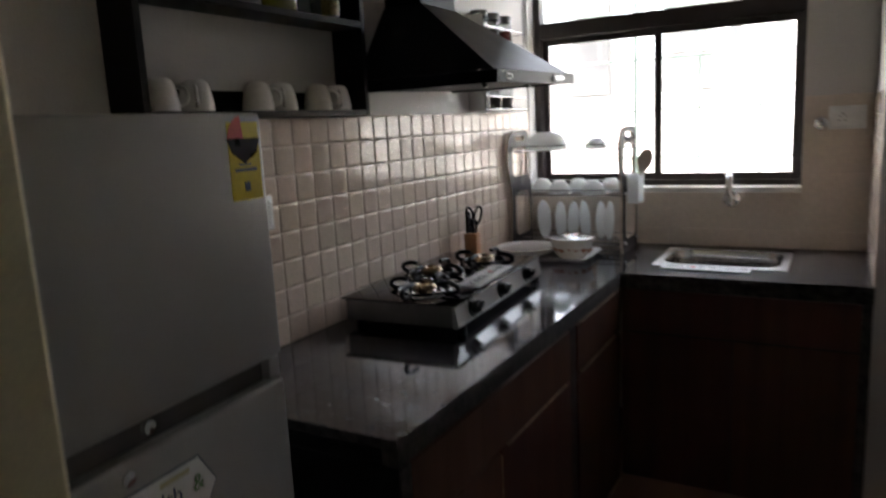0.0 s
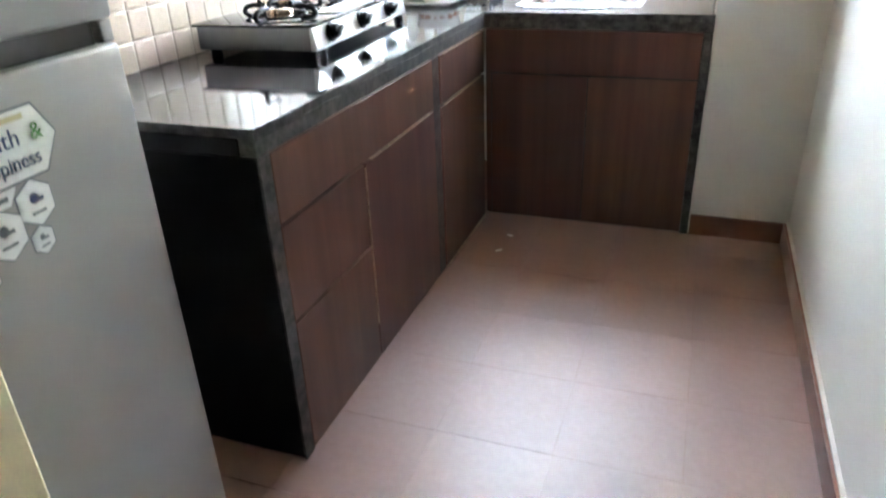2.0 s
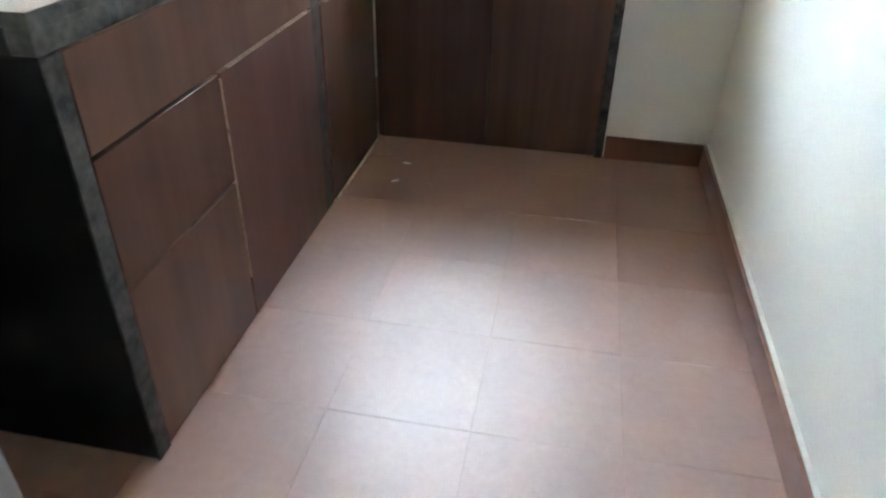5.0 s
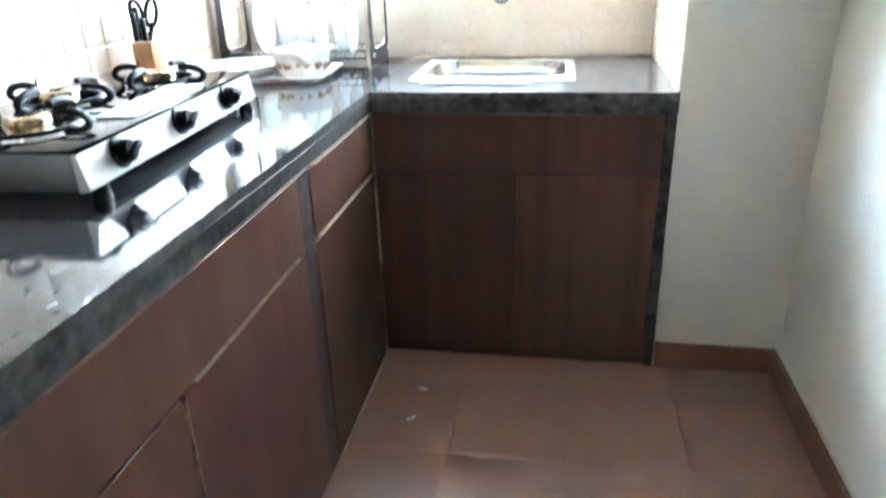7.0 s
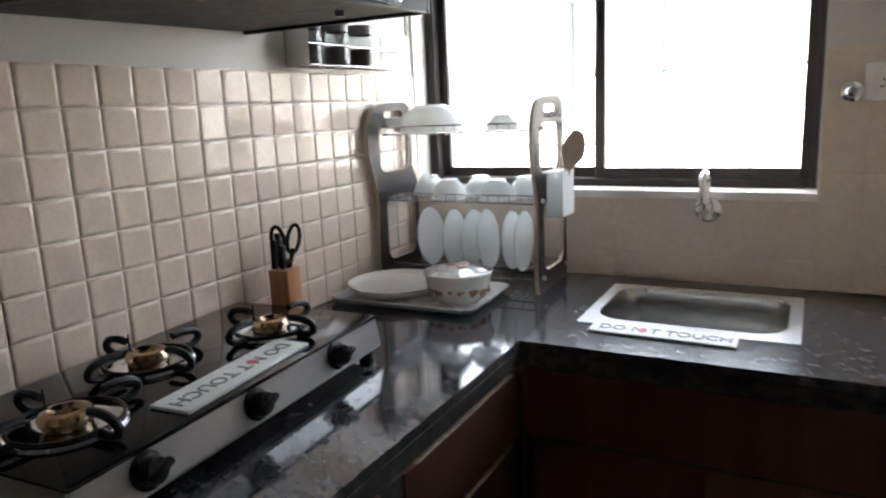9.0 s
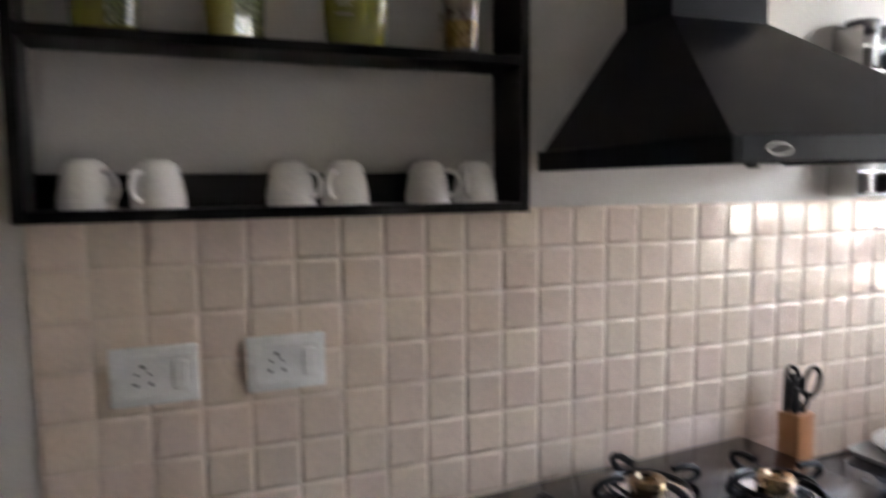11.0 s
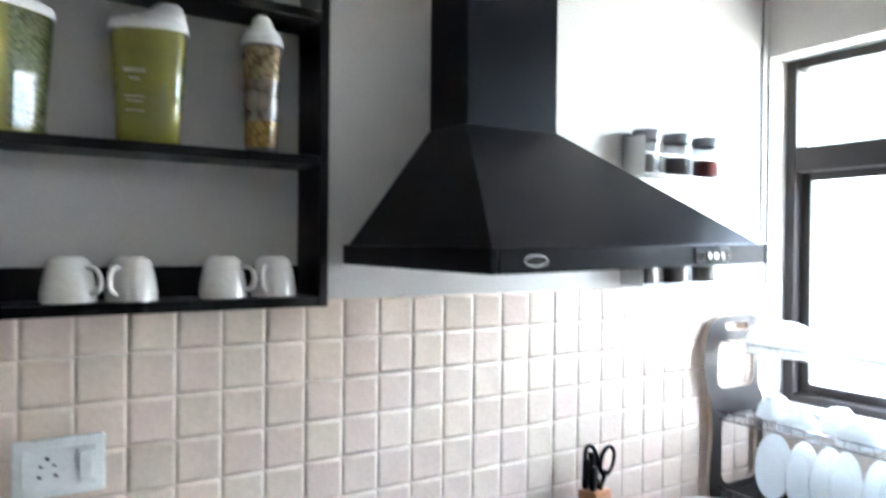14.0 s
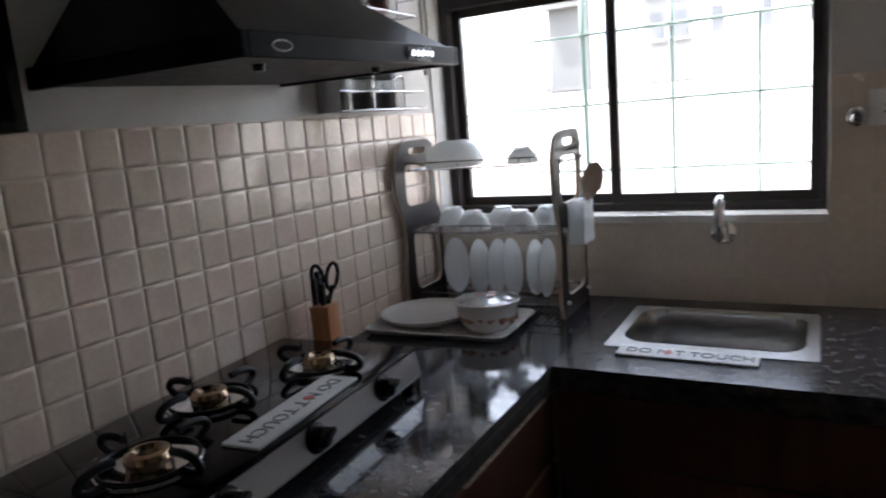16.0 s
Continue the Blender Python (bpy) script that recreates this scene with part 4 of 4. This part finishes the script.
ctl = part("control_panel", box(B(), HX, HX + 0.003, -0.942, -0.842, 1.617, 1.645, 0.0012), BLACK_PLASTIC, hood)
for k in range(5):
    y = -0.928 + k * 0.019
    part("button", rod(B(), (HX + 0.003, y, 1.631), (HX + 0.009, y, 1.631), 0.0065, n=12), CHROME, ctl)
for k in range(6):
    part("vent_slot", box(B(), 0.002 + k * 0.009, 0.006 + k * 0.009, QY0 + 0.0005, QY0 + 0.0022, 1.955, 1.995), DARK, hood)

# the canopy hangs a little low towards the shelf
for ob in hood.children_recursive:
    for v in ob.data.vertices:
        if v.co.z < QZ - 0.05:
            v.co.z += 0.018 * (v.co.y - HY1)

# ---- open wall shelf ----
shelf = thing("wall_shelf", pose(0, 0, 0), "black open wall shelf holding jars and cups", "shelf")
AY0, AY1, AX, AZ0, AZ1, AT = -2.303, -1.477, 0.055, 1.525, 2.357, 0.018
part("side_panel", box(B(), W0, AX, AY0, AY0 + AT, AZ0, AZ1, 0.001), SHELF_M, shelf)
part("side_panel", box(B(), W0, AX, AY1 - AT, AY1, AZ0, AZ1, 0.001), SHELF_M, shelf)
for z0, z1 in ((AZ0, AZ0 + AT), (1.788, 1.806), (2.058, 2.076), (AZ1 - AT, AZ1)):
    part("shelf_board", box(B(), W0, AX - 0.001, AY0 + AT, AY1 - AT, z0, z1, 0.001), SHELF_M, shelf)
part("back_rail", box(B(), W0, W0 + 0.012, AY0 + AT, AY1 - AT, AZ1 - AT - 0.085, AZ1 - AT, 0.001), SHELF_M, shelf)
part("back_rail", box(B(), W0, W0 + 0.012, AY0 + AT, AY1 - AT, AZ0 + AT, AZ0 + AT + 0.055, 0.001), SHELF_M, shelf)
for y in (-2.18, -1.62):
    part("screw_cap", rod(B(), (W0 + 0.012, y, 2.30), (W0 + 0.014, y, 2.30), 0.007, n=12), CHROME, shelf)

# ---- storage jars ----


def oval(a, b, z, n=40, p=2.7):
    out = []
    for i in range(n):
        t = 2 * math.pi * i / n
        c, s = math.cos(t), math.sin(t)
        out.append(Vector((a * math.copysign(abs(c) ** (2 / p), c), b * math.copysign(abs(s) ** (2 / p), s), z)))
    return out


def jar(y, z, h, turn_deg, body_mat, pic_mat, span, label, scale=1.0):
    """Tapered oval storage jar: wide side along local x, spout of the lid at +x."""
    j = thing("storage_jar", pose(-0.006, y, z, 0, 0, turn_deg), label, "storage jar", "storage jars on the wall shelf")
    a0, b0, a1, b1 = 0.050 * scale, 0.028 * scale, 0.061 * scale, 0.036 * scale
    n = 40
    part("body", loft(B(), [oval(a0 * 0.94, b0 * 0.94, 0.0005), oval(a0, b0, 0.004), oval((a0 + a1) / 2, (b0 + b1) / 2, h / 2), oval(a1, b1, h)]), body_mat, j)

    def wrap(i0, i1, mat, name, lab, g=0.0012, z0=0.008, z1=h - 0.006):
        bm = B()
        rows = []
        for q in range(5):
            zz = z0 + (z1 - z0) * q / 4
            f = zz / h
            ring = oval(a0 + (a1 - a0) * f + g, b0 + (b1 - b0) * f + g, zz, n)
            rows.append([bm.verts.new(ring[i % n]) for i in range(i0, i1 + 1)])
        for r0, r1 in zip(rows, rows[1:]):
            for k in range(len(r0) - 1):
                bm.faces.new((r0[k], r0[k + 1], r1[k + 1], r1[k]))
        bmesh.ops.solidify(bm, geom=bm.faces[:], thickness=0.0006)
        return part(name, bm, mat, j, lab)

    if pic_mat is SEEDS_BROWN:
        for mat, f0, f1 in ((SEEDS_GOLD, 0.04, 0.28), (SEEDS_DARK, 0.28, 0.66), (SEEDS_BROWN, 0.66, 0.96)):
            wrap(*span, mat, "picture_wrap", "printed picture of grains", z0=h * f0, z1=h * f1)
    else:
        wrap(*span, pic_mat, "picture_wrap", "printed picture of seeds")
    for k, (w, zz, t) in enumerate(((0.034, 0.62, 0.007), (0.016, 0.55, 0.004), (0.030, 0.40, 0.003), (0.026, 0.36, 0.003), (0.030, 0.28, 0.002))):
        f = zz
        yy = -(b0 + (b1 - b0) * f) - 0.0012
        part("print_bar", box(B(), -0.018 - w / 2, -0.018 + w / 2, yy - 0.0006, yy + 0.002, h * zz - t / 2, h * zz + t / 2), PRINT_PALE, j)
    A, Bb = a1 + 0.003, b1 + 0.003

    def top(s, dx, z):
        return [Vector((v.x + dx, v.y, v.z)) for v in oval(A * s, Bb * s, z, n)]
    lidz = [oval(A, Bb, h - 0.004), oval(A, Bb, h + 0.006), top(0.97, 0.001, h + 0.012)]
    bump_rings = []
    for s, dx, dz in ((0.92, 0.003, 0.0145), (0.76, 0.012, 0.019), (0.58, 0.022, 0.025), (0.45, 0.028, 0.034), (0.37, 0.031, 0.043), (0.24, 0.032, 0.049), (0.08, 0.032, 0.051)):
        bump_rings.append([Vector((v.x + dx, v.y * (1.15 if s < 0.8 else 1.0), v.z)) for v in oval(A * s, Bb * s, h + dz, n, 2.3)])
    part("lid", loft(B(), lidz + bump_rings), WHITE_PLASTIC, j, "white lid with a pouring spout")
    return j


JZ0, JZ1 = 1.8065, 2.0765
TALL, LOW = 0.196, 0.150
for (y, tn, bodym, pic, span, lab) in ((-2.182, 58, GREEN, SEEDS_GREEN, (-8, 12), "olive green seed-print storage jar with white lid"),
                                       (-1.979, -52, BLUE, SEEDS_WHITE, (2, 20), "almond-print storage jar with a blue edge and white lid"),
                                       (-1.785, 58, ORANGE, SEEDS_BROWN, (-9, 12), "ochre grain-print storage jar with white lid"),
                                       (-1.599, -14, JAR_GREY, SEEDS_BROWN, (-8, 9), "brown grain-print storage jar with white lid")):
    jar(y, JZ1, LOW, tn, bodym, pic, span, lab)
for (y, tn, bodym, pic, span, lab) in ((-2.174, 58, GREEN, SEEDS_GREEN, (-8, 12), "tall olive green seed-print storage jar with white lid"),
                                       (-1.983, -52, LIGHT_GREEN, SEEDS_GREEN, (7, 22), "tall light green seed-print storage jar with white lid"),
                                       (-1.784, 74, GREEN, LIGHT_GREEN, (0, 12), "tall plain olive green storage jar with white lid"),
                                       (-1.589, -14, JAR_GREY, SEEDS_BROWN, (-8, 9), "tall brown grain-print storage jar with white lid")):
    jar(y, JZ0, TALL, tn, bodym, pic, span, lab)

# ---- cups upside down on the bottom board ----


def cup(y, turn_deg):
    c = thing("coffee_cup", pose(-0.004, y, AZ0 + AT + 0.0005, 0, 0, turn_deg), "white porcelain cup standing upside down on the shelf", "cup", "cups on the wall shelf")
    prof = [(0.0, 0.075), (0.020, 0.075), (0.022, 0.072), (0.027, 0.071), (0.0315, 0.064), (0.0375, 0.042), (0.0418, 0.016), (0.0418, 0.0), (0.0385, 0.0), (0.0378, 0.018), (0.0285, 0.062), (0.0, 0.067)]
    part("cup_body", lathe(B(), prof, 32), CERAMIC, c)
    part("handle", tube(B(), smooth_line([(0.033, 0, 0.056), (0.050, 0, 0.054), (0.059, 0, 0.038), (0.055, 0, 0.020), (0.040, 0, 0.012)], 4), 0.0042, 8), CERAMIC, c)


for y, a in ((-2.211, 50), (-2.109, -40), (-1.903, 46), (-1.809, -42), (-1.656, 52), (-1.562, -40)):
    cup(y, a)

# ---- spice racks ----


def spice_rack(z, fills):
    r = thing("spice_rack", pose(0, 0, z), "small chromed wire spice rack on the wall", "spice rack", "spice racks")
    y0, y1, x1 = -0.578, -0.112, 0.024
    part("end_plate", box(B(), W0, x1, y0 - 0.002, y0, 0, 0.105, 0.001), STEEL, r)
    for zz in (0.004, 0.058):
        turn_in = [(x1, y0, zz), (x1, y1 - 0.016, zz), (x1 - 0.005, y1 - 0.004, zz), (x1 - 0.018, y1, zz), (W0 + 0.006, y1, zz)]
        part("rail", tube(B(), turn_in, 0.0024, 8), WIRE, r)
    back = [(W0 + 0.005, y, zz) for y, zz in round_rect(y0, y1, 0.004, 0.114, 0.014, 3)]
    part("back_frame", tube(B(), back, 0.0026, 8, True), WIRE, r)
    for k in range(12):
        yy = y0 + 0.02 + k * (y1 - y0 - 0.04) / 11
        part("base_wire", rod(B(), (W0 + 0.006, yy, 0.0025), (x1, yy, 0.0025), 0.0016, n=6), WIRE, r)
    for y, fill in zip((-0.528, -0.404, -0.280), fills):
        s = thing("spice_jar", pose(-0.018, y, z + 0.0055, 0, 0, 0), "small ribbed glass spice jar with dark grey lid", "spice jar", "spice jars")
        prof = [(0.0, 0.0), (0.034, 0.0)] + [(0.0365 if k % 2 else 0.0340, 0.004 + k * 0.009) for k in range(10)] + [(0.033, 0.094), (0.032, 0.099)]
        g = part("glass", lathe(B(), prof, 20), JAR_GLASS, s)
        part("contents", lathe(B(), [(0.0, 0.002), (0.0315, 0.002), (0.0315, 0.052), (0.0, 0.055)], 20), fill, s, "dark ground spice")
        part("lid", lathe(B(), [(0.034, 0.092), (0.0372, 0.093), (0.0372, 0.117), (0.035, 0.120), (0.0, 0.120)], 24), LID_GREY, s)


spice_rack(1.830, (SPICE, SPICE, SPICE_RED))
spice_rack(1.538, (SPICE, SPICE, SPICE))
solid("cable", tube(B(), [(WX + 0.004, 0.052 + 0.002 * math.sin(z * 5), z) for z in np.linspace(1.66, CEIL - 0.01, 14)], 0.0035, 6), CABLE, "thin grey cable running down the wall corner", "cable")

# ---- sockets ----


def socket(m, w, h, label, n_switch):
    s = thing("wall_socket", m, label, "socket", "wall sockets")
    part("plate", box(B(), -w / 2, w / 2, -h / 2, h / 2, 0, 0.011, 0.004, 2), WHITE_PLASTIC, s)
    part("module", box(B(), -w * 0.40, w * 0.40, -h * 0.36, h * 0.36, 0.011, 0.0125, 0.0006), WHITE_PLASTIC, s)
    cx = -w * 0.13
    for dx, dy, r in ((0, 0.017, 0.0036), (-0.010, 0.005, 0.0026), (0.010, 0.005, 0.0026), (-0.012, -0.012, 0.0032), (0.012, -0.012, 0.0032)):
        part("pin_hole", rod(B(), (cx + dx, dy, 0.0125), (cx + dx, dy, 0.0131), r, n=10), DARK, s)
    for k in range(n_switch):
        bm = box(B(), w * 0.20, w * 0.36, -h * 0.25, h * 0.25, 0.0125, 0.0165, 0.0015)
        part("rocker_switch", bm, WHITE_PLASTIC, s)


for y, z in ((-2.128, 1.266), (-1.912, 1.266)):
    socket(pose(WX + 0.0085, y, z, 90, 0, 90), 0.138, 0.098, "white plastic socket with a switch on the tiles", 1)
socket(pose(1.366, WY - 0.009, 1.434, 90, 0, 0), 0.138, 0.096, "white plastic socket beside the window", 1)
valve = thing("angle_valve", pose(1.270, WY - 0.009, 1.412, 90, 0, 0), "small round chrome tap valve with white flange", "valve")
part("flange", lathe(B(), [(0.0, 0.0), (0.026, 0.0), (0.026, 0.003), (0.020, 0.008), (0.014, 0.010)], 24), CHROME, valve)
part("cap", lathe(B(), [(0.016, 0.010), (0.017, 0.030), (0.013, 0.036), (0.0, 0.037)], 20), CHROME, valve)

# ---- refrigerator ----
fridge = thing("refrigerator", pose(0.546, -2.475, 0.0, 0, 0, 4.2), "silver grey two-door refrigerator beside the counter", "refrigerator")
FW, FD, FH = 0.545, 0.57, 1.516
part("body", box(B(), -FD, -0.062, -FW, -0.004, 0.035, FH - 0.004, 0.006, 2), FRIDGE_SIDE, fridge)
part("freezer_door", box(B(), -0.060, 0.0, -FW, 0.0, 1.122, FH, 0.008, 3), FRIDGE_M, fridge)
part("handle_recess", box(B(), -0.060, -0.022, -FW + 0.01, -0.03, 1.084, 1.122), SEAL, fridge, "dark grip recess between the doors")
part("hinge_block", box(B(), -0.060, -0.006, -0.030, -0.002, 1.086, 1.121, 0.002), FRIDGE_SIDE, fridge)
part("fridge_door", box(B(), -0.060, 0.0, -FW, 0.0, 0.055, 1.084, 0.008, 3), FRIDGE_M, fridge)
part("lock", lathe(B(), [(0.010, 0.0), (0.010, 0.004), (0.0, 0.005)], 16, pose(0.0, -0.322, 1.060, 0, 90, 0)), CHROME, fridge, "small round chrome lock")
part("recess_catch", lathe(B(), [(0.012, 0.0), (0.010, 0.006), (0.0, 0.007)], 16, pose(-0.022, -0.265, 1.103, 0, 90, 0)), CHROME, fridge)
for y in (-0.05, -FW + 0.05):
    part("foot", rod(B(), (-0.09, y, 0.0), (-0.09, y, 0.036), 0.018), BLACK_PLASTIC, fridge)
# energy label
lab = part("energy_label", box(B(), 0.0, 0.0008, -0.090, -0.022, 1.385, 1.502), YELLOW_LABEL, fridge, "yellow energy rating label")
part("label_fan", prism(B(), [(-0.092, 1.472)] + [(-0.057 + 0.035 * math.cos(radians(a)), 1.472 + 0.040 * math.sin(radians(a))) for a in range(170, 95, -12)] + [(-0.057, 1.478)], [],
                        lambda u, v, w: Vector((0.0016 - w, u, v)), 0.0006), RED, lab, "red star fan")
part("label_band", prism(B(), [(-0.094, 1.478), (-0.020, 1.478), (-0.030, 1.456), (-0.057, 1.440), (-0.084, 1.456)], [], lambda u, v, w: Vector((0.0018 - w, u, v)), 0.0006), BLACK_PLASTIC, lab, "black printed band")
for z0, z1, y0, y1 in ((1.428, 1.433, -0.080, -0.032), (1.398, 1.412, -0.062, -0.050), (1.437, 1.440, -0.070, -0.044)):
    part("label_bar", box(B(), 0.0008, 0.0013, y0, y1, z0, z1), INK, lab)


def hexagon(cy, cz, ry, rz=None, flat=True):
    rz = rz or ry
    return [(cy + ry * math.cos(radians(60 * k + 30)), cz + rz * math.sin(radians(60 * k + 30))) for k in range(6)]


PLAQUE = [(-0.445, 0.990), (-0.412, 1.036), (-0.222, 1.036), (-0.193, 0.990), (-0.224, 0.943), (-0.412, 0.943)]
sign = part("motto_sticker", prism(B(), PLAQUE, [], lambda u, v, w: Vector((0.0025 - w, u, v)), 0.0022), LIME_BOARD, fridge, "white hexagon motto sticker with dark borders")
mid = (-0.319, 0.990)
part("border", prism(B(), [(mid[0] + (y - mid[0]) * 1.03, mid[1] + (z - mid[1]) * 1.08) for y, z in PLAQUE], [], lambda u, v, w: Vector((0.0012 - w, u, v)), 0.001), INK, sign)
GREEN_INK = surf("green_ink", (0.05, 0.16, 0.04), (0.08, 0.22, 0.06), 0.4, 20, 200, relief=0.0)
for y0, y1, z0, z1 in ((-0.394, -0.377, 0.954, 1.026), (-0.350, -0.333, 0.954, 1.026), (-0.3765, -0.3505, 0.982, 0.998)):
    part("letter_stroke", box(B(), 0.0025, 0.0031, y0, y1, z0, z1), NAVY, sign, "stroke of a large navy letter H")
lettering("lettering", "ealth", 0.036, NAVY, sign, pose(0.0028, -0.326, 1.000, 90, 0, 90), align="LEFT")
lettering("lettering", "&", 0.034, GREEN_INK, sign, pose(0.0028, -0.226, 1.000, 90, 0, 90))
lettering("lettering", "appiness", 0.029, NAVY, sign, pose(0.0028, -0.327, 0.966, 90, 0, 90), align="LEFT")
part("mark", box(B(), 0.0025, 0.0029, -0.292, -0.240, 1.022, 1.030), PRINT_PALE, sign)
for cy, cz, r, c in ((-0.260, 0.905, 0.034, NAVY), (-0.322, 0.880, 0.036, INK), (-0.384, 0.908, 0.036, NAVY), (-0.266, 0.850, 0.021, INK), (-0.372, 0.838, 0.023, INK)):
    part("border", prism(B(), hexagon(cy, cz, r + 0.0025), [], lambda u, v, w: Vector((0.0012 - w, u, v)), 0.001), INK, sign)
    part("hexagon", prism(B(), hexagon(cy, cz, r), [], lambda u, v, w: Vector((0.0020 - w, u, v)), 0.0008), LIME_BOARD, sign)
    part("mark", lathe(B(), [(0.0, 0.0), (r * 0.24, 0.0), (r * 0.20, 0.0006), (0.0, 0.0006)], 7, pose(0.0020, cy - r * 0.05, cz + r * 0.20, 0, 90, 0)), c, sign)
    part("mark", box(B(), 0.0020, 0.0026, cy - r * 0.12, cy + r * 0.42, cz + r * 0.02, cz + r * 0.18), c, sign)
    part("mark", box(B(), 0.0020, 0.0026, cy - r * 0.35, cy + r * 0.40, cz - r * 0.48, cz - r * 0.36), INK, sign)
part("hexagon", prism(B(), [(-0.356, 0.938), (-0.284, 0.938), (-0.300, 0.916), (-0.338, 0.916)], [], lambda u, v, w: Vector((0.0020 - w, u, v)), 0.0018), LIME_BOARD, sign)
part("mark", box(B(), 0.0020, 0.0026, -0.336, -0.302, 0.924, 0.931), INK, sign)

sign.location.y = 0.014
lab.location.y = 0.010

# ---- paint flecks on the floor ----
for x, y, a in ((0.757, -0.955, 40), (0.765, -0.808, -8)):
    bm = box(B(), -0.014, 0.014, -0.004, 0.004, 0, 0.0015, 0.0007)
    solid("paint_fleck", bm, WHITE_PLASTIC, "small dried pale paint fleck on the floor", "paint fleck", m=pose(x, y, 0.0003, 0, 0, a), group="paint flecks")

# ---- tiles: walls and floor ----


def pillow(w, h, t, inset):
    """A glazed tile with soft raised face, in its own xy plane, z outwards."""
    bm = B()
    r = lambda g, z: [Vector((g, g, z)), Vector((w - g, g, z)), Vector((w - g, h - g, z)), Vector((g, h - g, z))]
    loft(bm, [r(0, 0), r(0, t * 0.45), r(inset * 0.40, t * 0.80), r(inset, t), r(inset + 0.0012, t)], False, True)
    return mesh_of("tile", bm, TILE_M, 44)


def lay(mesh, m, parent, material_scale=None):
    ob = new("tile", mesh)
    ob.parent = parent
    ob.matrix_basis = m
    return ob


part("grout", box(B(), WX, WX + 0.0040, -2.305, WY, CZ, 1.529), GROUT, wall_tiled)
small = pillow(TILE - 0.0012, TILE - 0.0012, 0.0060, 0.0068)
cut = pillow(WY - (-2.303 + 28 * TILE) - 0.008, TILE - 0.0012, 0.0060, 0.0068)
rng = random.Random(4)
for c in range(29):
    y = -2.303 + c * TILE
    for r in range(8):
        z = 1.528 - (r + 1) * TILE + 0.001
        lay(cut if c == 28 else small, pose(WX + 0.0012, y + 0.001, z, 90 + rng.uniform(-0.35, 0.35), rng.uniform(-0.2, 0.2), 90 + rng.uniform(-0.35, 0.35)), wall_tiled)

part("grout", box(B(), PX - 0.0040, PX, PY + 0.004, WY, CZ, 1.529), GROUT, pier)
for c in range(8):
    y = WY - c * TILE
    for r in range(8):
        z = 1.528 - (r + 1) * TILE + 0.001
        lay(small, pose(PX - 0.0012, y - 0.001, z, 90 + rng.uniform(-0.5, 0.5), 0, -90 + rng.uniform(-0.5, 0.5)), pier)

# large flat tiles round the window
part("grout", box(box(B(), OX1 + 0.003, PX - 0.0045, WY - 0.0062, WY, CZ, 1.529), WX + 0.0025, OX1 + 0.003, WY - 0.0062, WY, CZ, OZ0 - 0.023), GROUT_BEIGE, wall_window)


def flat_tile(x0, x1, z0, z1):
    g = 0.0008
    bm = box(B(), x0 + g, x1 - g, WY - 0.0075, WY - 0.0005, z0 + g, z1 - g, 0.0009)
    part("tile", bm, TILE_W, wall_window)


for x0 in (-0.340, -0.010, 0.320, 0.650, 0.980, 1.310):
    for z0, z1 in ((0.870, 0.952), (0.952, 1.200), (1.200, 1.446), (1.446, 1.528)):
        a, b = max(x0, WX + 0.009), min(x0 + 0.33, PX - 0.009)
        low = min(z1, OZ0 - 0.023)
        if b <= OX1 + 0.003:
            if low > z0:
                flat_tile(a, b, z0, low)
        elif a < OX1 + 0.003:
            if low > z0:
                flat_tile(a, OX1 + 0.003, z0, low)
            flat_tile(OX1 + 0.003, b, z0, z1)
        else:
            flat_tile(a, b, z0, z1)

# floor tiles: the kitchen's as single pieces
P = 0.3155
fx0, fy0 = 1.196 - 4 * P, -1.720 - 6 * P
bm = box(B(), 0, P - 0.0010, 0, P - 0.0010, -0.010, 0, 0.0004)
ftile = mesh_of("tile", bm, FLOOR)
for i in range(7):
    for j in range(10):
        x, y = fx0 + i * P, fy0 + j * P
        if x < RX:
            lay(ftile, pose(x + 0.0005, y + 0.0005, rng.uniform(-0.0001, 0.0001), rng.uniform(-0.01, 0.01), rng.uniform(-0.01, 0.01), 0), floor)
bm = B()
for i in range(-6, 7):
    for j in range(-9, 1 if i < 0 else 0):
        x, y = fx0 + i * P, fy0 + j * P
        if x + P > X_HALL and y > Y_BACK - P:
            box(bm, x + 0.0015, x + P - 0.0015, y + 0.0015, y + P - 0.0015, -0.008, 0.0)
hall_tiles = part("tile_field", bm, FLOOR, floor)
hall_tiles["kind"] = "stuff"
